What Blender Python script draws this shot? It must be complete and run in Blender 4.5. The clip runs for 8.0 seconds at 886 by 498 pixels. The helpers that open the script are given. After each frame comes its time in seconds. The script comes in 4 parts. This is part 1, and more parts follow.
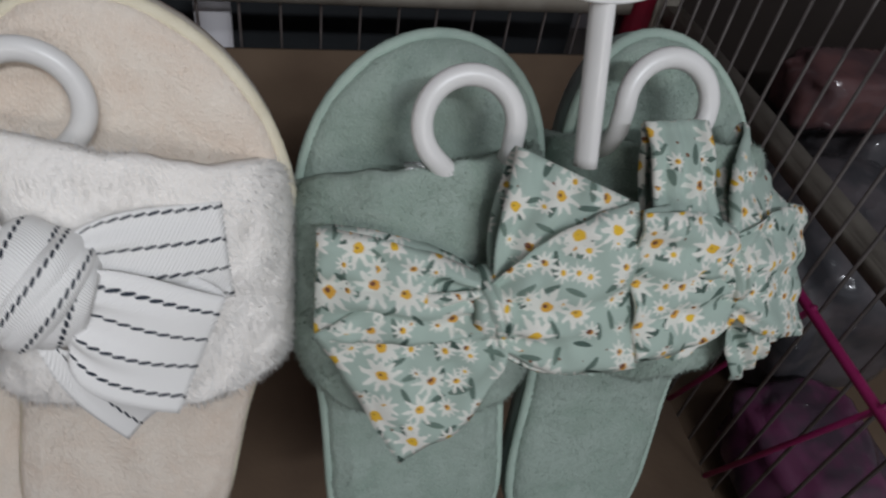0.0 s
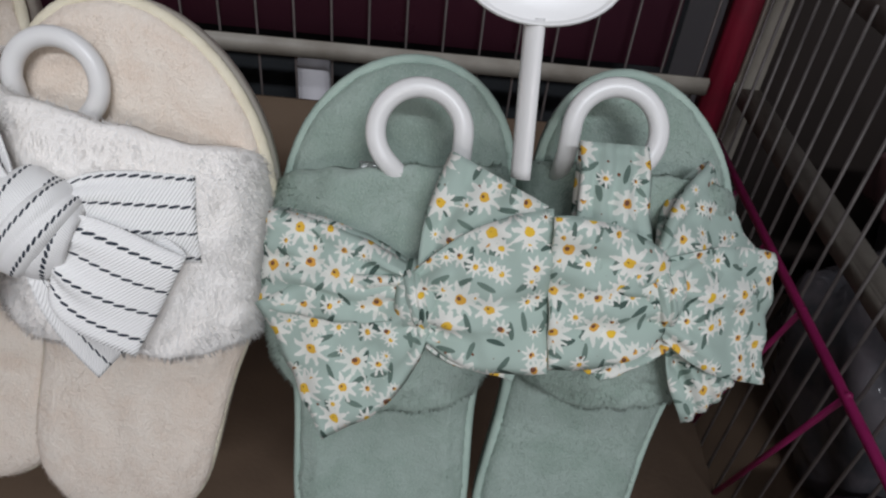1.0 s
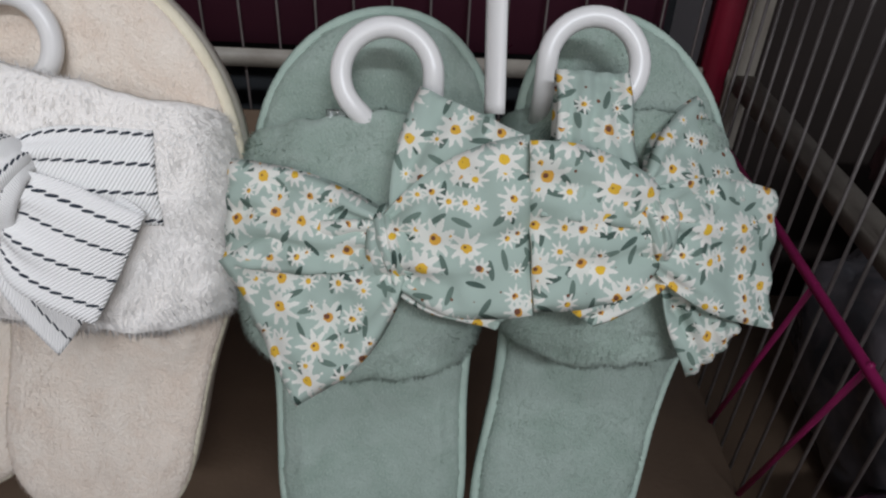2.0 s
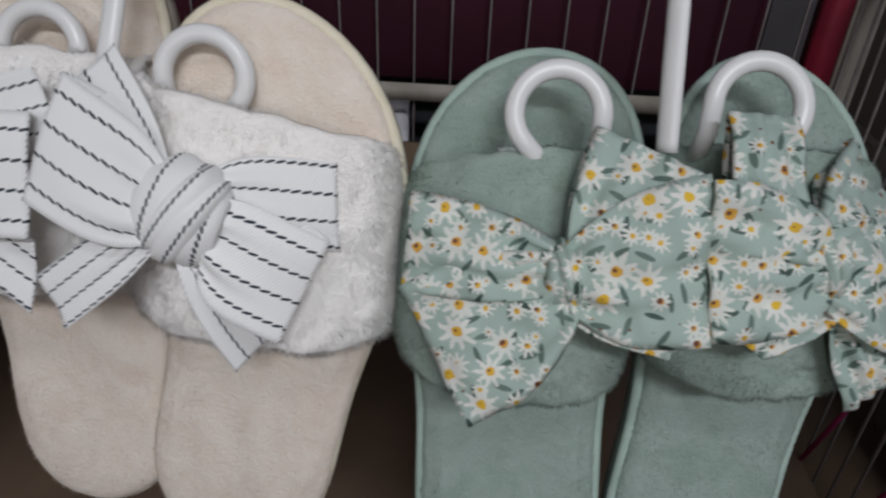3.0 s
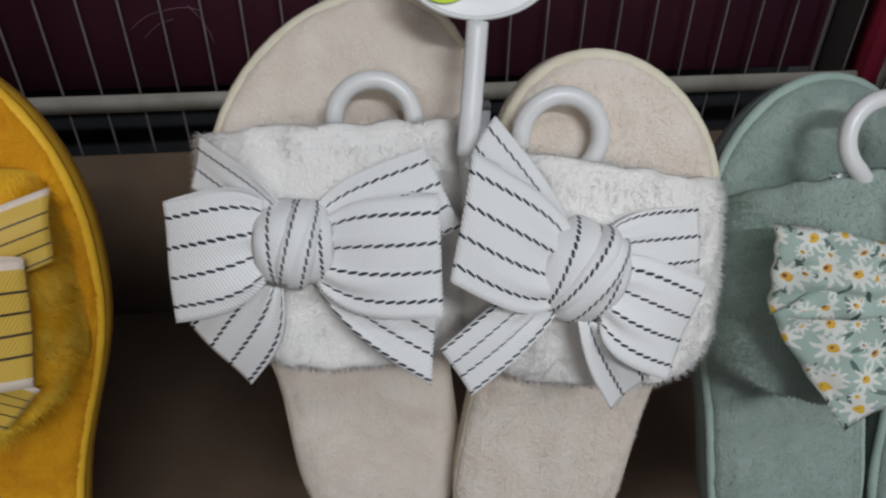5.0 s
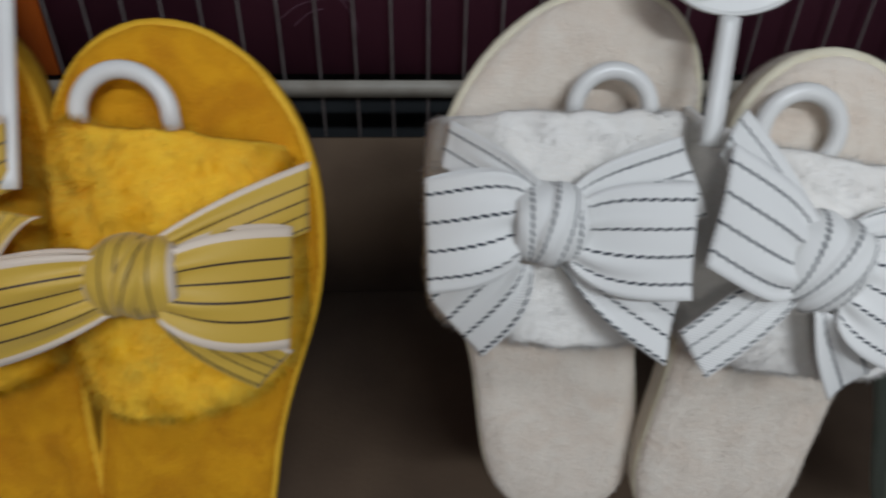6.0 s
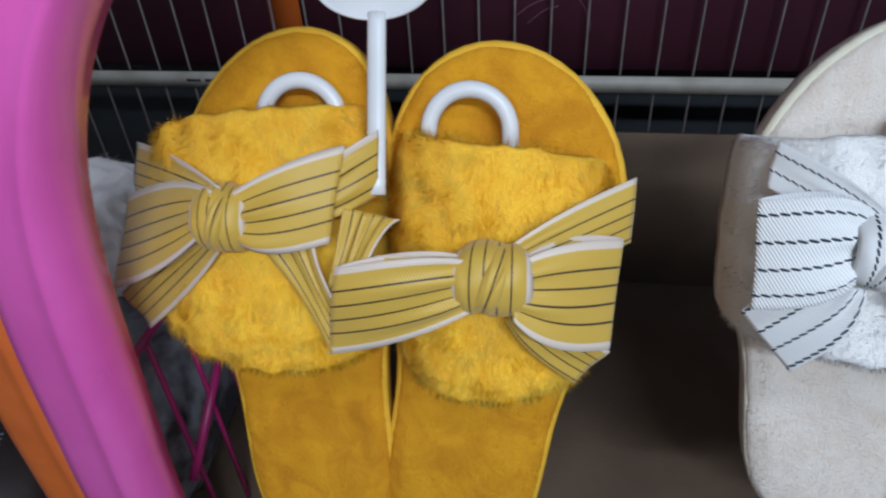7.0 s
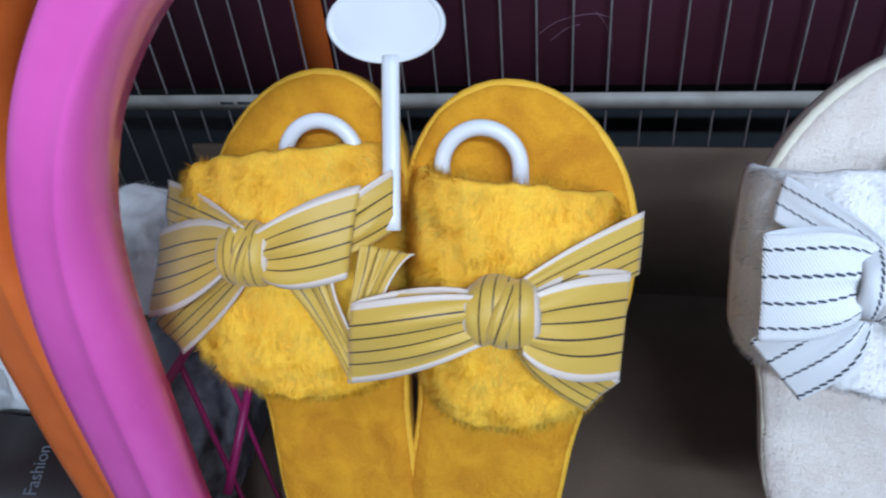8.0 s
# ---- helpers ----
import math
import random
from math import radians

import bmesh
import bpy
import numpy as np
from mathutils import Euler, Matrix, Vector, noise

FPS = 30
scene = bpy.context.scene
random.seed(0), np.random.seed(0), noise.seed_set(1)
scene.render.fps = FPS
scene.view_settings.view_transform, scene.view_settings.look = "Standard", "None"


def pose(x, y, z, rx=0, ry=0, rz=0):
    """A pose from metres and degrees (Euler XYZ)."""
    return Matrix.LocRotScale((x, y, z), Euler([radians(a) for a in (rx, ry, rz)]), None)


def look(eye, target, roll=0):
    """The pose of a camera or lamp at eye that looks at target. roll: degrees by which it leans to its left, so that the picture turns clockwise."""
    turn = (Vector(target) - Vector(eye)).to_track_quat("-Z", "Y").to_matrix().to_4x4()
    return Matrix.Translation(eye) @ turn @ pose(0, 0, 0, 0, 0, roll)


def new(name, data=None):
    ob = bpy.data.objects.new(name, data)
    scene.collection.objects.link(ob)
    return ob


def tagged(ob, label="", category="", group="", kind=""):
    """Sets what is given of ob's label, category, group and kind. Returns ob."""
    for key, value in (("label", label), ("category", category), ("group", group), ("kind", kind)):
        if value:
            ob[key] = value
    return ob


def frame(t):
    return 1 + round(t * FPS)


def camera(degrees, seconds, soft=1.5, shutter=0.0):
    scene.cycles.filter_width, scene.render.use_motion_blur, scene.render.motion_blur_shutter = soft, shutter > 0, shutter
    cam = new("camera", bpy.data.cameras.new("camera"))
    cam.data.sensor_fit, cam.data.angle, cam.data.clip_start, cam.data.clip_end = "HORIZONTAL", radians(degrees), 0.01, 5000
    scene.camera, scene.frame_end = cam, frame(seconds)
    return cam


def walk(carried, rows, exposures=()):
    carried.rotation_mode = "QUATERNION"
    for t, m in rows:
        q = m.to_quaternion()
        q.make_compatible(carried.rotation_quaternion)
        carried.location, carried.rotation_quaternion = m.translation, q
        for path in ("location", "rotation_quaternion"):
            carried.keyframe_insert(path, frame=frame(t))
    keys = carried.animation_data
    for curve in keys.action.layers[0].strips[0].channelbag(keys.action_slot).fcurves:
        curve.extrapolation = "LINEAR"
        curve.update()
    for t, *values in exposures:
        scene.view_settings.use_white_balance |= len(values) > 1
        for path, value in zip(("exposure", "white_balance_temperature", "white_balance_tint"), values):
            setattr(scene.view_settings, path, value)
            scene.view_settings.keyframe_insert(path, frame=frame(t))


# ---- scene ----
cam = camera(64.26, 8.0, soft=2.2, shutter=0.35)
PATH = [
    (0.0, (-0.0477, 0.0362, 0.8283), (0.0485, 0.3306, 0.5229), 10.43),
    (0.5, (0.0049, 0.0068, 0.8288), (0.0525, 0.3242, 0.5353), 10.44),
    (1.0, (0.0243, -0.0095, 0.8231), (0.0366, 0.3298, 0.5513), 6.32),
    (1.2, (0.0334, -0.009, 0.8062), (0.0366, 0.3335, 0.5381), 4.47),
    (2.3, (0.0406, -0.0217, 0.7826), (0.0422, 0.342, 0.5438), 2.12),
    (2.5, (0.027, -0.0238, 0.7833), (0.0233, 0.3433, 0.55), 1.96),
    (3.0, (-0.0124, -0.029, 0.7892), (-0.0291, 0.3356, 0.5525), 2.24),
    (3.5, (-0.0649, -0.0221, 0.7967), (-0.0868, 0.3363, 0.5512), 0.36),
    (4.0, (-0.1315, -0.0211, 0.8022), (-0.1313, 0.3347, 0.5518), -0.43),
    (4.2, (-0.1482, -0.0177, 0.8068), (-0.1351, 0.3327, 0.5494), 0.04),
    (5.3, (-0.2188, -0.0211, 0.827), (-0.1779, 0.3293, 0.5725), 0.6),
    (5.5, (-0.2318, -0.0239, 0.8205), (-0.189, 0.3316, 0.5734), 0.63),
    (6.0, (-0.2888, -0.0279, 0.8255), (-0.2727, 0.3226, 0.5685), 1.09),
    (6.5, (-0.3437, -0.0385, 0.8399), (-0.3915, 0.3059, 0.5785), -2.02),
    (7.0, (-0.3773, -0.0431, 0.8551), (-0.4373, 0.2937, 0.5864), -3.64),
    (7.5, (-0.3903, -0.0524, 0.874), (-0.4644, 0.281, 0.6046), -6.28),
    (8.0, (-0.3644, -0.0412, 0.875), (-0.4472, 0.2919, 0.6079), -6.58),
]
EXPOSURES = [(0.0, -0.68, 6450, 12), (0.5, -0.60, 6400, 13), (1.0, -0.42, 6400, 13), (2.5, -0.46, 6400, 13), (3.5, -0.74, 6400, 13), (4.2, -0.71, 6350, 12), (5.5, -0.56, 6300, 9), (6.0, -0.64, 6200, 8), (6.5, -0.43, 6000, 7), (7.0, -0.09, 5500, 7), (7.5, 0.14, 5250, 8), (8.0, 0.21, 5050, 8)]
walk(cam, [(t, look(eye, target, roll)) for t, eye, target, roll in PATH], EXPOSURES)

# ---- light ----
world = bpy.data.worlds.new("shop_air")
scene.world = world
world.use_nodes = True
world.node_tree.nodes["Background"].inputs[0].default_value = (0.62, 0.66, 0.75, 1)
world.node_tree.nodes["Background"].inputs[1].default_value = 0.04


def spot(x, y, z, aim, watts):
    """A small added spot facing the rack; it stands for the camera's moving torch."""
    lamp = bpy.data.lights.new("torch_spot", "SPOT")
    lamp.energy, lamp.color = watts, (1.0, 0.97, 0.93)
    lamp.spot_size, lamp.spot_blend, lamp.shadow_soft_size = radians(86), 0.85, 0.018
    new("torch_spot", lamp).matrix_world = look((x, y, z), aim)


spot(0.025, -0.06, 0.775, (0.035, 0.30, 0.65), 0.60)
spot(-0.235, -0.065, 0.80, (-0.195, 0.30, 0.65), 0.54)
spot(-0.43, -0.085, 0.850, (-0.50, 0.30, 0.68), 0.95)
# Unseen tubes; the far, strong one is added as ambient fill.
for x, y, z, watts in ((0.15, -0.8, 2.4, 8), (0.5, -2.0, 2.6, 64)):
    tube = bpy.data.lights.new("ceiling_fill_tube", "AREA")
    tube.shape, tube.size, tube.size_y, tube.energy, tube.color = "RECTANGLE", 1.2, 0.12, watts, (0.9, 0.95, 1.0)
    new("ceiling_fill_tube", tube).matrix_world = look((x, y, z), (x, y + 0.9, 0.6))


# ---- materials ----
def material(name):
    m = bpy.data.materials.new(name)
    m.use_nodes = True
    nodes = m.node_tree.nodes
    return m, nodes, m.node_tree.links, nodes["Principled BSDF"]


def add(nodes, kind, **values):
    n = nodes.new(kind)
    for key, value in values.items():
        if key in n.inputs:
            n.inputs[key].default_value = value
        else:
            setattr(n, key, value)
    return n


def mix_colour(nodes, links, factor, a, b):
    n = nodes.new("ShaderNodeMix")
    n.data_type = "RGBA"
    for socket, value in ((n.inputs[0], factor), (n.inputs[6], a), (n.inputs[7], b)):
        if isinstance(value, (tuple, float, int)):
            socket.default_value = value
        else:
            links.new(value, socket)
    return n.outputs[2]


def calc(nodes, links, operation, a, b=0.0, c=0.0):
    n = nodes.new("ShaderNodeMath")
    n.operation = operation
    for socket, value in zip(n.inputs, (a, b, c)):
        if isinstance(value, (float, int)):
            socket.default_value = value
        else:
            links.new(value, socket)
    return n.outputs[0]


def rgba(c, k=1.0):
    return (c[0] * k, c[1] * k, c[2] * k, 1)


def surface(name, base, other, scale=40.0, rough=0.6, metal=0.0, bump=0.15, fine=400.0, coat=0.0):
    """A plain surface with stains at one scale and grain at another."""
    m, nodes, links, out = material(name)
    place = nodes.new("ShaderNodeTexCoord").outputs["Object"]
    big = add(nodes, "ShaderNodeTexNoise", Scale=scale, Detail=5.0)
    small = add(nodes, "ShaderNodeTexNoise", Scale=fine, Detail=3.0)
    for n in (big, small):
        links.new(place, n.inputs["Vector"])
    ramp = nodes.new("ShaderNodeMapRange")
    ramp.inputs[1].default_value, ramp.inputs[2].default_value = 0.35, 0.7
    links.new(big.outputs[0], ramp.inputs[0])
    links.new(mix_colour(nodes, links, ramp.outputs[0], rgba(base), rgba(other)), out.inputs["Base Color"])
    links.new(calc(nodes, links, "MULTIPLY_ADD", big.outputs[0], 0.25, rough - 0.12), out.inputs["Roughness"])
    b = add(nodes, "ShaderNodeBump", Strength=bump, Distance=0.001)
    links.new(small.outputs[0], b.inputs["Height"])
    links.new(b.outputs[0], out.inputs["Normal"])
    out.inputs["Metallic"].default_value = metal
    out.inputs["Coat Weight"].default_value = coat
    return m


def plush(name, base, deep, tip):
    """Short pile: clumps, grain and a soft sheen."""
    m, nodes, links, out = material(name)
    place = nodes.new("ShaderNodeTexCoord").outputs["Object"]
    clump = add(nodes, "ShaderNodeTexNoise", Scale=42.0, Detail=3.0, Roughness=0.55, Distortion=0.8)
    pile = add(nodes, "ShaderNodeTexNoise", Scale=900.0, Detail=2.0)
    tuft = add(nodes, "ShaderNodeTexNoise", Scale=190.0, Detail=4.0, Roughness=0.65, Distortion=0.8)
    for n in (clump, pile, tuft):
        links.new(place, n.inputs["Vector"])
    ramp = nodes.new("ShaderNodeMapRange")
    ramp.inputs[1].default_value, ramp.inputs[2].default_value = 0.33, 0.62
    links.new(clump.outputs[0], ramp.inputs[0])
    colour = mix_colour(nodes, links, ramp.outputs[0], rgba(deep), rgba(base))
    worn = nodes.new("ShaderNodeMapRange")
    worn.inputs[1].default_value, worn.inputs[2].default_value, worn.inputs[4].default_value = 0.52, 0.72, 0.30
    links.new(tuft.outputs[0], worn.inputs[0])
    colour = mix_colour(nodes, links, worn.outputs[0], colour, rgba(deep, 0.93))
    colour = mix_colour(nodes, links, calc(nodes, links, "MULTIPLY", pile.outputs[0], 0.45), colour, rgba(tip))
    links.new(colour, out.inputs["Base Color"])
    out.inputs["Roughness"].default_value = 0.95
    out.inputs["Specular IOR Level"].default_value = 0.15
    out.inputs["Sheen Weight"].default_value = 0.35
    out.inputs["Sheen Roughness"].default_value = 0.6
    out.inputs["Sheen Tint"].default_value = rgba(tip)
    height = calc(nodes, links, "MULTIPLY_ADD", clump.outputs[0], 3.0, calc(nodes, links, "MULTIPLY_ADD", tuft.outputs[0], 1.6, pile.outputs[0]))
    b = add(nodes, "ShaderNodeBump", Strength=0.4, Distance=0.0014)
    links.new(height, b.inputs["Height"])
    links.new(b.outputs[0], out.inputs["Normal"])
    return m


def hair(name, root, tip):
    """Single pile hairs: they scatter light and let half of it through."""
    m, nodes, links, out = material(name)
    nodes.remove(out)
    place = nodes.new("ShaderNodeTexCoord").outputs["Object"]
    clump = add(nodes, "ShaderNodeTexNoise", Scale=70.0, Detail=4.0)
    links.new(place, clump.inputs["Vector"])
    ramp = nodes.new("ShaderNodeMapRange")
    ramp.inputs[1].default_value, ramp.inputs[2].default_value = 0.35, 0.65
    links.new(clump.outputs[0], ramp.inputs[0])
    colour = mix_colour(nodes, links, ramp.outputs[0], rgba(root), rgba(tip))
    soft, thin, both = nodes.new("ShaderNodeBsdfDiffuse"), nodes.new("ShaderNodeBsdfTranslucent"), nodes.new("ShaderNodeMixShader")
    both.inputs[0].default_value = 0.28
    links.new(colour, soft.inputs[0])
    links.new(colour, thin.inputs[0])
    links.new(soft.outputs[0], both.inputs[1])
    links.new(thin.outputs[0], both.inputs[2])
    links.new(both.outputs[0], nodes["Material Output"].inputs[0])
    return m


def woven(nodes, links, out, across, along, strength=0.3):
    """Fine diagonal ribs of a ribbon."""
    rib = calc(nodes, links, "SINE", calc(nodes, links, "ADD", calc(nodes, links, "MULTIPLY", along, 5200.0), calc(nodes, links, "MULTIPLY", across, 130.0)))
    b = add(nodes, "ShaderNodeBump", Strength=strength, Distance=0.0004)
    links.new(rib, b.inputs["Height"])
    links.new(b.outputs[0], out.inputs["Normal"])


def white_ribbon():
    m, nodes, links, out = material("white_ribbon")
    split = nodes.new("ShaderNodeSeparateXYZ")
    links.new(nodes.new("ShaderNodeUVMap").outputs[0], split.inputs[0])
    along, across = split.outputs[0], split.outputs[1]
    gap = calc(nodes, links, "PINGPONG", calc(nodes, links, "SUBTRACT", across, 0.14), 0.12)
    twist = calc(nodes, links, "SINE", calc(nodes, links, "ADD", calc(nodes, links, "MULTIPLY", along, 1750.0), calc(nodes, links, "MULTIPLY", across, 120.0)))
    line = calc(nodes, links, "LESS_THAN", gap, calc(nodes, links, "MULTIPLY_ADD", twist, 0.006, 0.0125))
    dash = calc(nodes, links, "GREATER_THAN", twist, -0.75)
    ink = calc(nodes, links, "MULTIPLY", line, dash)
    links.new(mix_colour(nodes, links, ink, (0.89, 0.88, 0.86, 1), (0.02, 0.03, 0.045, 1)), out.inputs["Base Color"])
    out.inputs["Roughness"].default_value = 0.75
    woven(nodes, links, out, across, along, 0.45)
    return m


def yellow_ribbon():
    m, nodes, links, out = material("yellow_ribbon")
    split = nodes.new("ShaderNodeSeparateXYZ")
    links.new(nodes.new("ShaderNodeUVMap").outputs[0], split.inputs[0])
    along, across = split.outputs[0], split.outputs[1]
    gap = calc(nodes, links, "PINGPONG", calc(nodes, links, "SUBTRACT", across, 0.25), 0.0835)
    line = calc(nodes, links, "LESS_THAN", gap, 0.0105)
    centre = calc(nodes, links, "ABSOLUTE", calc(nodes, links, "SUBTRACT", across, 0.5))
    line = calc(nodes, links, "MULTIPLY", line, calc(nodes, links, "LESS_THAN", centre, 0.3))
    edge = calc(nodes, links, "GREATER_THAN", centre, 0.425)
    colour = mix_colour(nodes, links, line, (0.60, 0.385, 0.05, 1), (0.035, 0.015, 0.008, 1))
    colour = mix_colour(nodes, links, edge, colour, (0.70, 0.58, 0.47, 1))
    links.new(colour, out.inputs["Base Color"])
    out.inputs["Roughness"].default_value = 0.48
    out.inputs["Sheen Weight"].default_value = 0.2
    woven(nodes, links, out, across, along, 0.2)
    return m


def daisy_cloth():
    """Sage cotton printed with white daisies and small dark leaves."""
    m, nodes, links, out = material("daisy_cloth")
    uv = nodes.new("ShaderNodeUVMap").outputs[0]

    def cell(scale, offset, jitter):
        shift = nodes.new("ShaderNodeVectorMath")
        shift.operation = "ADD"
        shift.inputs[1].default_value = offset
        links.new(uv, shift.inputs[0])
        v = add(nodes, "ShaderNodeTexVoronoi", Scale=scale, Randomness=jitter)
        v.voronoi_dimensions = "2D"
        links.new(shift.outputs[0], v.inputs["Vector"])
        d = nodes.new("ShaderNodeVectorMath")
        d.operation = "SUBTRACT"
        links.new(shift.outputs[0], d.inputs[0])
        links.new(v.outputs["Position"], d.inputs[1])
        s = nodes.new("ShaderNodeSeparateXYZ")
        links.new(d.outputs[0], s.inputs[0])
        tint = nodes.new("ShaderNodeSeparateColor")
        links.new(v.outputs["Color"], tint.inputs[0])
        return s.outputs[0], s.outputs[1], tint.outputs

    colour = (0.36, 0.45, 0.395, 1)
    # leaves: slim ellipses turned at random
    for scale, offset in ((70.0, (0.31, 0.17, 0)), (80.0, (0.57, 0.71, 0))):
        x, y, tint = cell(scale, offset, 0.9)
        turn = calc(nodes, links, "MULTIPLY", tint[0], 6.28)
        c, s = calc(nodes, links, "COSINE", turn), calc(nodes, links, "SINE", turn)
        p = calc(nodes, links, "ADD", calc(nodes, links, "MULTIPLY", x, c), calc(nodes, links, "MULTIPLY", y, s))
        q = calc(nodes, links, "SUBTRACT", calc(nodes, links, "MULTIPLY", y, c), calc(nodes, links, "MULTIPLY", x, s))
        r = calc(nodes, links, "ADD", calc(nodes, links, "POWER", calc(nodes, links, "DIVIDE", p, 0.0036), 2.0), calc(nodes, links, "POWER", calc(nodes, links, "DIVIDE", q, 0.0010), 2.0))
        leaf = calc(nodes, links, "LESS_THAN", r, 1.0)
        dark = mix_colour(nodes, links, tint[1], (0.045, 0.08, 0.065, 1), (0.14, 0.20, 0.165, 1))
        colour = mix_colour(nodes, links, leaf, colour, dark)
    # daisies, small ones under large ones
    for scale, offset, radius, sparse in ((98.0, (0.13, 0.43, 0), 0.0038, 0.32), (74.0, (0.0, 0.0, 0), 0.0065, 0.10)):
        x, y, tint = cell(scale, offset, 0.62)
        far = calc(nodes, links, "SQRT", calc(nodes, links, "ADD", calc(nodes, links, "MULTIPLY", x, x), calc(nodes, links, "MULTIPLY", y, y)))
        ragged = add(nodes, "ShaderNodeTexNoise", Scale=520.0, Detail=2.0)
        links.new(uv, ragged.inputs["Vector"])
        far = calc(nodes, links, "MULTIPLY", far, calc(nodes, links, "MULTIPLY_ADD", ragged.outputs[0], 0.9, 0.55))
        angle = calc(nodes, links, "ADD", calc(nodes, links, "ARCTAN2", y, x), calc(nodes, links, "MULTIPLY", tint[1], 6.28))
        petal = calc(nodes, links, "SUBTRACT", 1.0, calc(nodes, links, "POWER", calc(nodes, links, "ABSOLUTE", calc(nodes, links, "SINE", calc(nodes, links, "MULTIPLY", angle, 4.5))), 1.5))
        size = calc(nodes, links, "MULTIPLY", calc(nodes, links, "MULTIPLY_ADD", tint[2], 0.70, 0.55), calc(nodes, links, "GREATER_THAN", tint[1], sparse))
        reach = calc(nodes, links, "MULTIPLY", calc(nodes, links, "MULTIPLY_ADD", petal, 0.50, 0.50), calc(nodes, links, "MULTIPLY", size, radius))
        flower = calc(nodes, links, "LESS_THAN", far, reach)
        eye = calc(nodes, links, "LESS_THAN", far, calc(nodes, links, "MULTIPLY", size, radius * 0.26))
        px, py = calc(nodes, links, "ADD", x, radius * 0.08), calc(nodes, links, "SUBTRACT", y, radius * 0.05)
        near = calc(nodes, links, "SQRT", calc(nodes, links, "ADD", calc(nodes, links, "MULTIPLY", px, px), calc(nodes, links, "MULTIPLY", py, py)))
        pupil = calc(nodes, links, "LESS_THAN", near, calc(nodes, links, "MULTIPLY", tint[0], radius * 0.17))
        white = mix_colour(nodes, links, calc(nodes, links, "MULTIPLY", tint[0], 0.5), (0.72, 0.71, 0.65, 1), (0.55, 0.59, 0.53, 1))
        gold = mix_colour(nodes, links, tint[0], (0.74, 0.47, 0.03, 1), (0.60, 0.30, 0.05, 1))
        colour = mix_colour(nodes, links, flower, colour, white)
        colour = mix_colour(nodes, links, eye, colour, gold)
        colour = mix_colour(nodes, links, pupil, colour, (0.16, 0.06, 0.03, 1))
    links.new(colour, out.inputs["Base Color"])
    out.inputs["Roughness"].default_value = 0.85
    weave = add(nodes, "ShaderNodeTexNoise", Scale=1800.0, Detail=2.0)
    links.new(uv, weave.inputs["Vector"])
    b = add(nodes, "ShaderNodeBump", Strength=0.25, Distance=0.0004)
    links.new(weave.outputs[0], b.inputs["Height"])
    links.new(b.outputs[0], out.inputs["Normal"])
    return m


MAROON = surface("maroon_sheet", (0.14, 0.042, 0.068), (0.105, 0.033, 0.055), 6, 0.32, 0, 0.05, 60)
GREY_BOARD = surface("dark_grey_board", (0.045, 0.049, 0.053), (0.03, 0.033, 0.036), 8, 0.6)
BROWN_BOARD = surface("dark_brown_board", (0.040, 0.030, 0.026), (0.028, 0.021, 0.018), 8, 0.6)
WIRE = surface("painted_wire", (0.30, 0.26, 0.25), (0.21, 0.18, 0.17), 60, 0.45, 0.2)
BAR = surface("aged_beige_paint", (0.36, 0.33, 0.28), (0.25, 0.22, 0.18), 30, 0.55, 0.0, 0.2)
# Same paint as WIRE, with the side panel's shade put into the colour.
SIDE_WIRE = surface("shaded_side_wire", (0.17, 0.15, 0.14), (0.11, 0.095, 0.09), 60, 0.5, 0.2)
# Beige bar paint again, darkened to stand for weaker light on the side.
SIDE_BAR = surface("shaded_beige_paint", (0.20, 0.18, 0.15), (0.13, 0.115, 0.095), 30, 0.6, 0.0, 0.2)
CRIMSON = surface("crimson_paint", (0.20, 0.008, 0.025), (0.14, 0.006, 0.018), 20, 0.45)
PINK_WIRE = surface("pink_coated_wire", (0.40, 0.02, 0.14), (0.28, 0.012, 0.10), 40, 0.4)
CARD = surface("brown_cardboard", (0.13, 0.085, 0.052), (0.10, 0.064, 0.04), 14, 0.85, 0, 0.25, 220)
SHOP_FLOOR = surface("shop_floor_tile", (0.22, 0.2, 0.18), (0.16, 0.15, 0.14), 4, 0.5)
SHOP_WALL = surface("shop_wall_paint", (0.66, 0.64, 0.65), (0.6, 0.58, 0.6), 3, 0.8)
CREAM = plush("cream_plush", (0.79, 0.70, 0.60), (0.71, 0.58, 0.47), (0.85, 0.79, 0.71))
WHITE_FUR = plush("white_plush", (0.92, 0.885, 0.84), (0.88, 0.83, 0.77), (0.94, 0.925, 0.90))
YELLOW = plush("yellow_plush", (0.92, 0.52, 0.022), (0.84, 0.39, 0.010), (0.95, 0.66, 0.09))
YELLOW_PAD = plush("yellow_pad_plush", (0.70, 0.32, 0.008), (0.50, 0.185, 0.005), (0.76, 0.40, 0.025))
SAGE = plush("sage_plush", (0.31, 0.38, 0.33), (0.225, 0.30, 0.245), (0.38, 0.45, 0.41))
HAIR_WHITE = hair("white_hair", (0.95, 0.925, 0.89), (0.97, 0.96, 0.94))
HAIR_CREAM = hair("cream_hair", (0.84, 0.73, 0.63), (0.92, 0.84, 0.76))
HAIR_YELLOW = hair("yellow_hair", (0.96, 0.54, 0.015), (0.99, 0.74, 0.11))
HAIR_SAGE = hair("sage_hair", (0.36, 0.445, 0.385), (0.47, 0.55, 0.50))
HAIR_YELLOW_PAD = hair("yellow_pad_hair", (0.62, 0.26, 0.005), (0.80, 0.42, 0.02))
CREAM_EDGE = surface("cream_sole_edge", (0.70, 0.65, 0.56), (0.64, 0.58, 0.48), 50, 0.8)
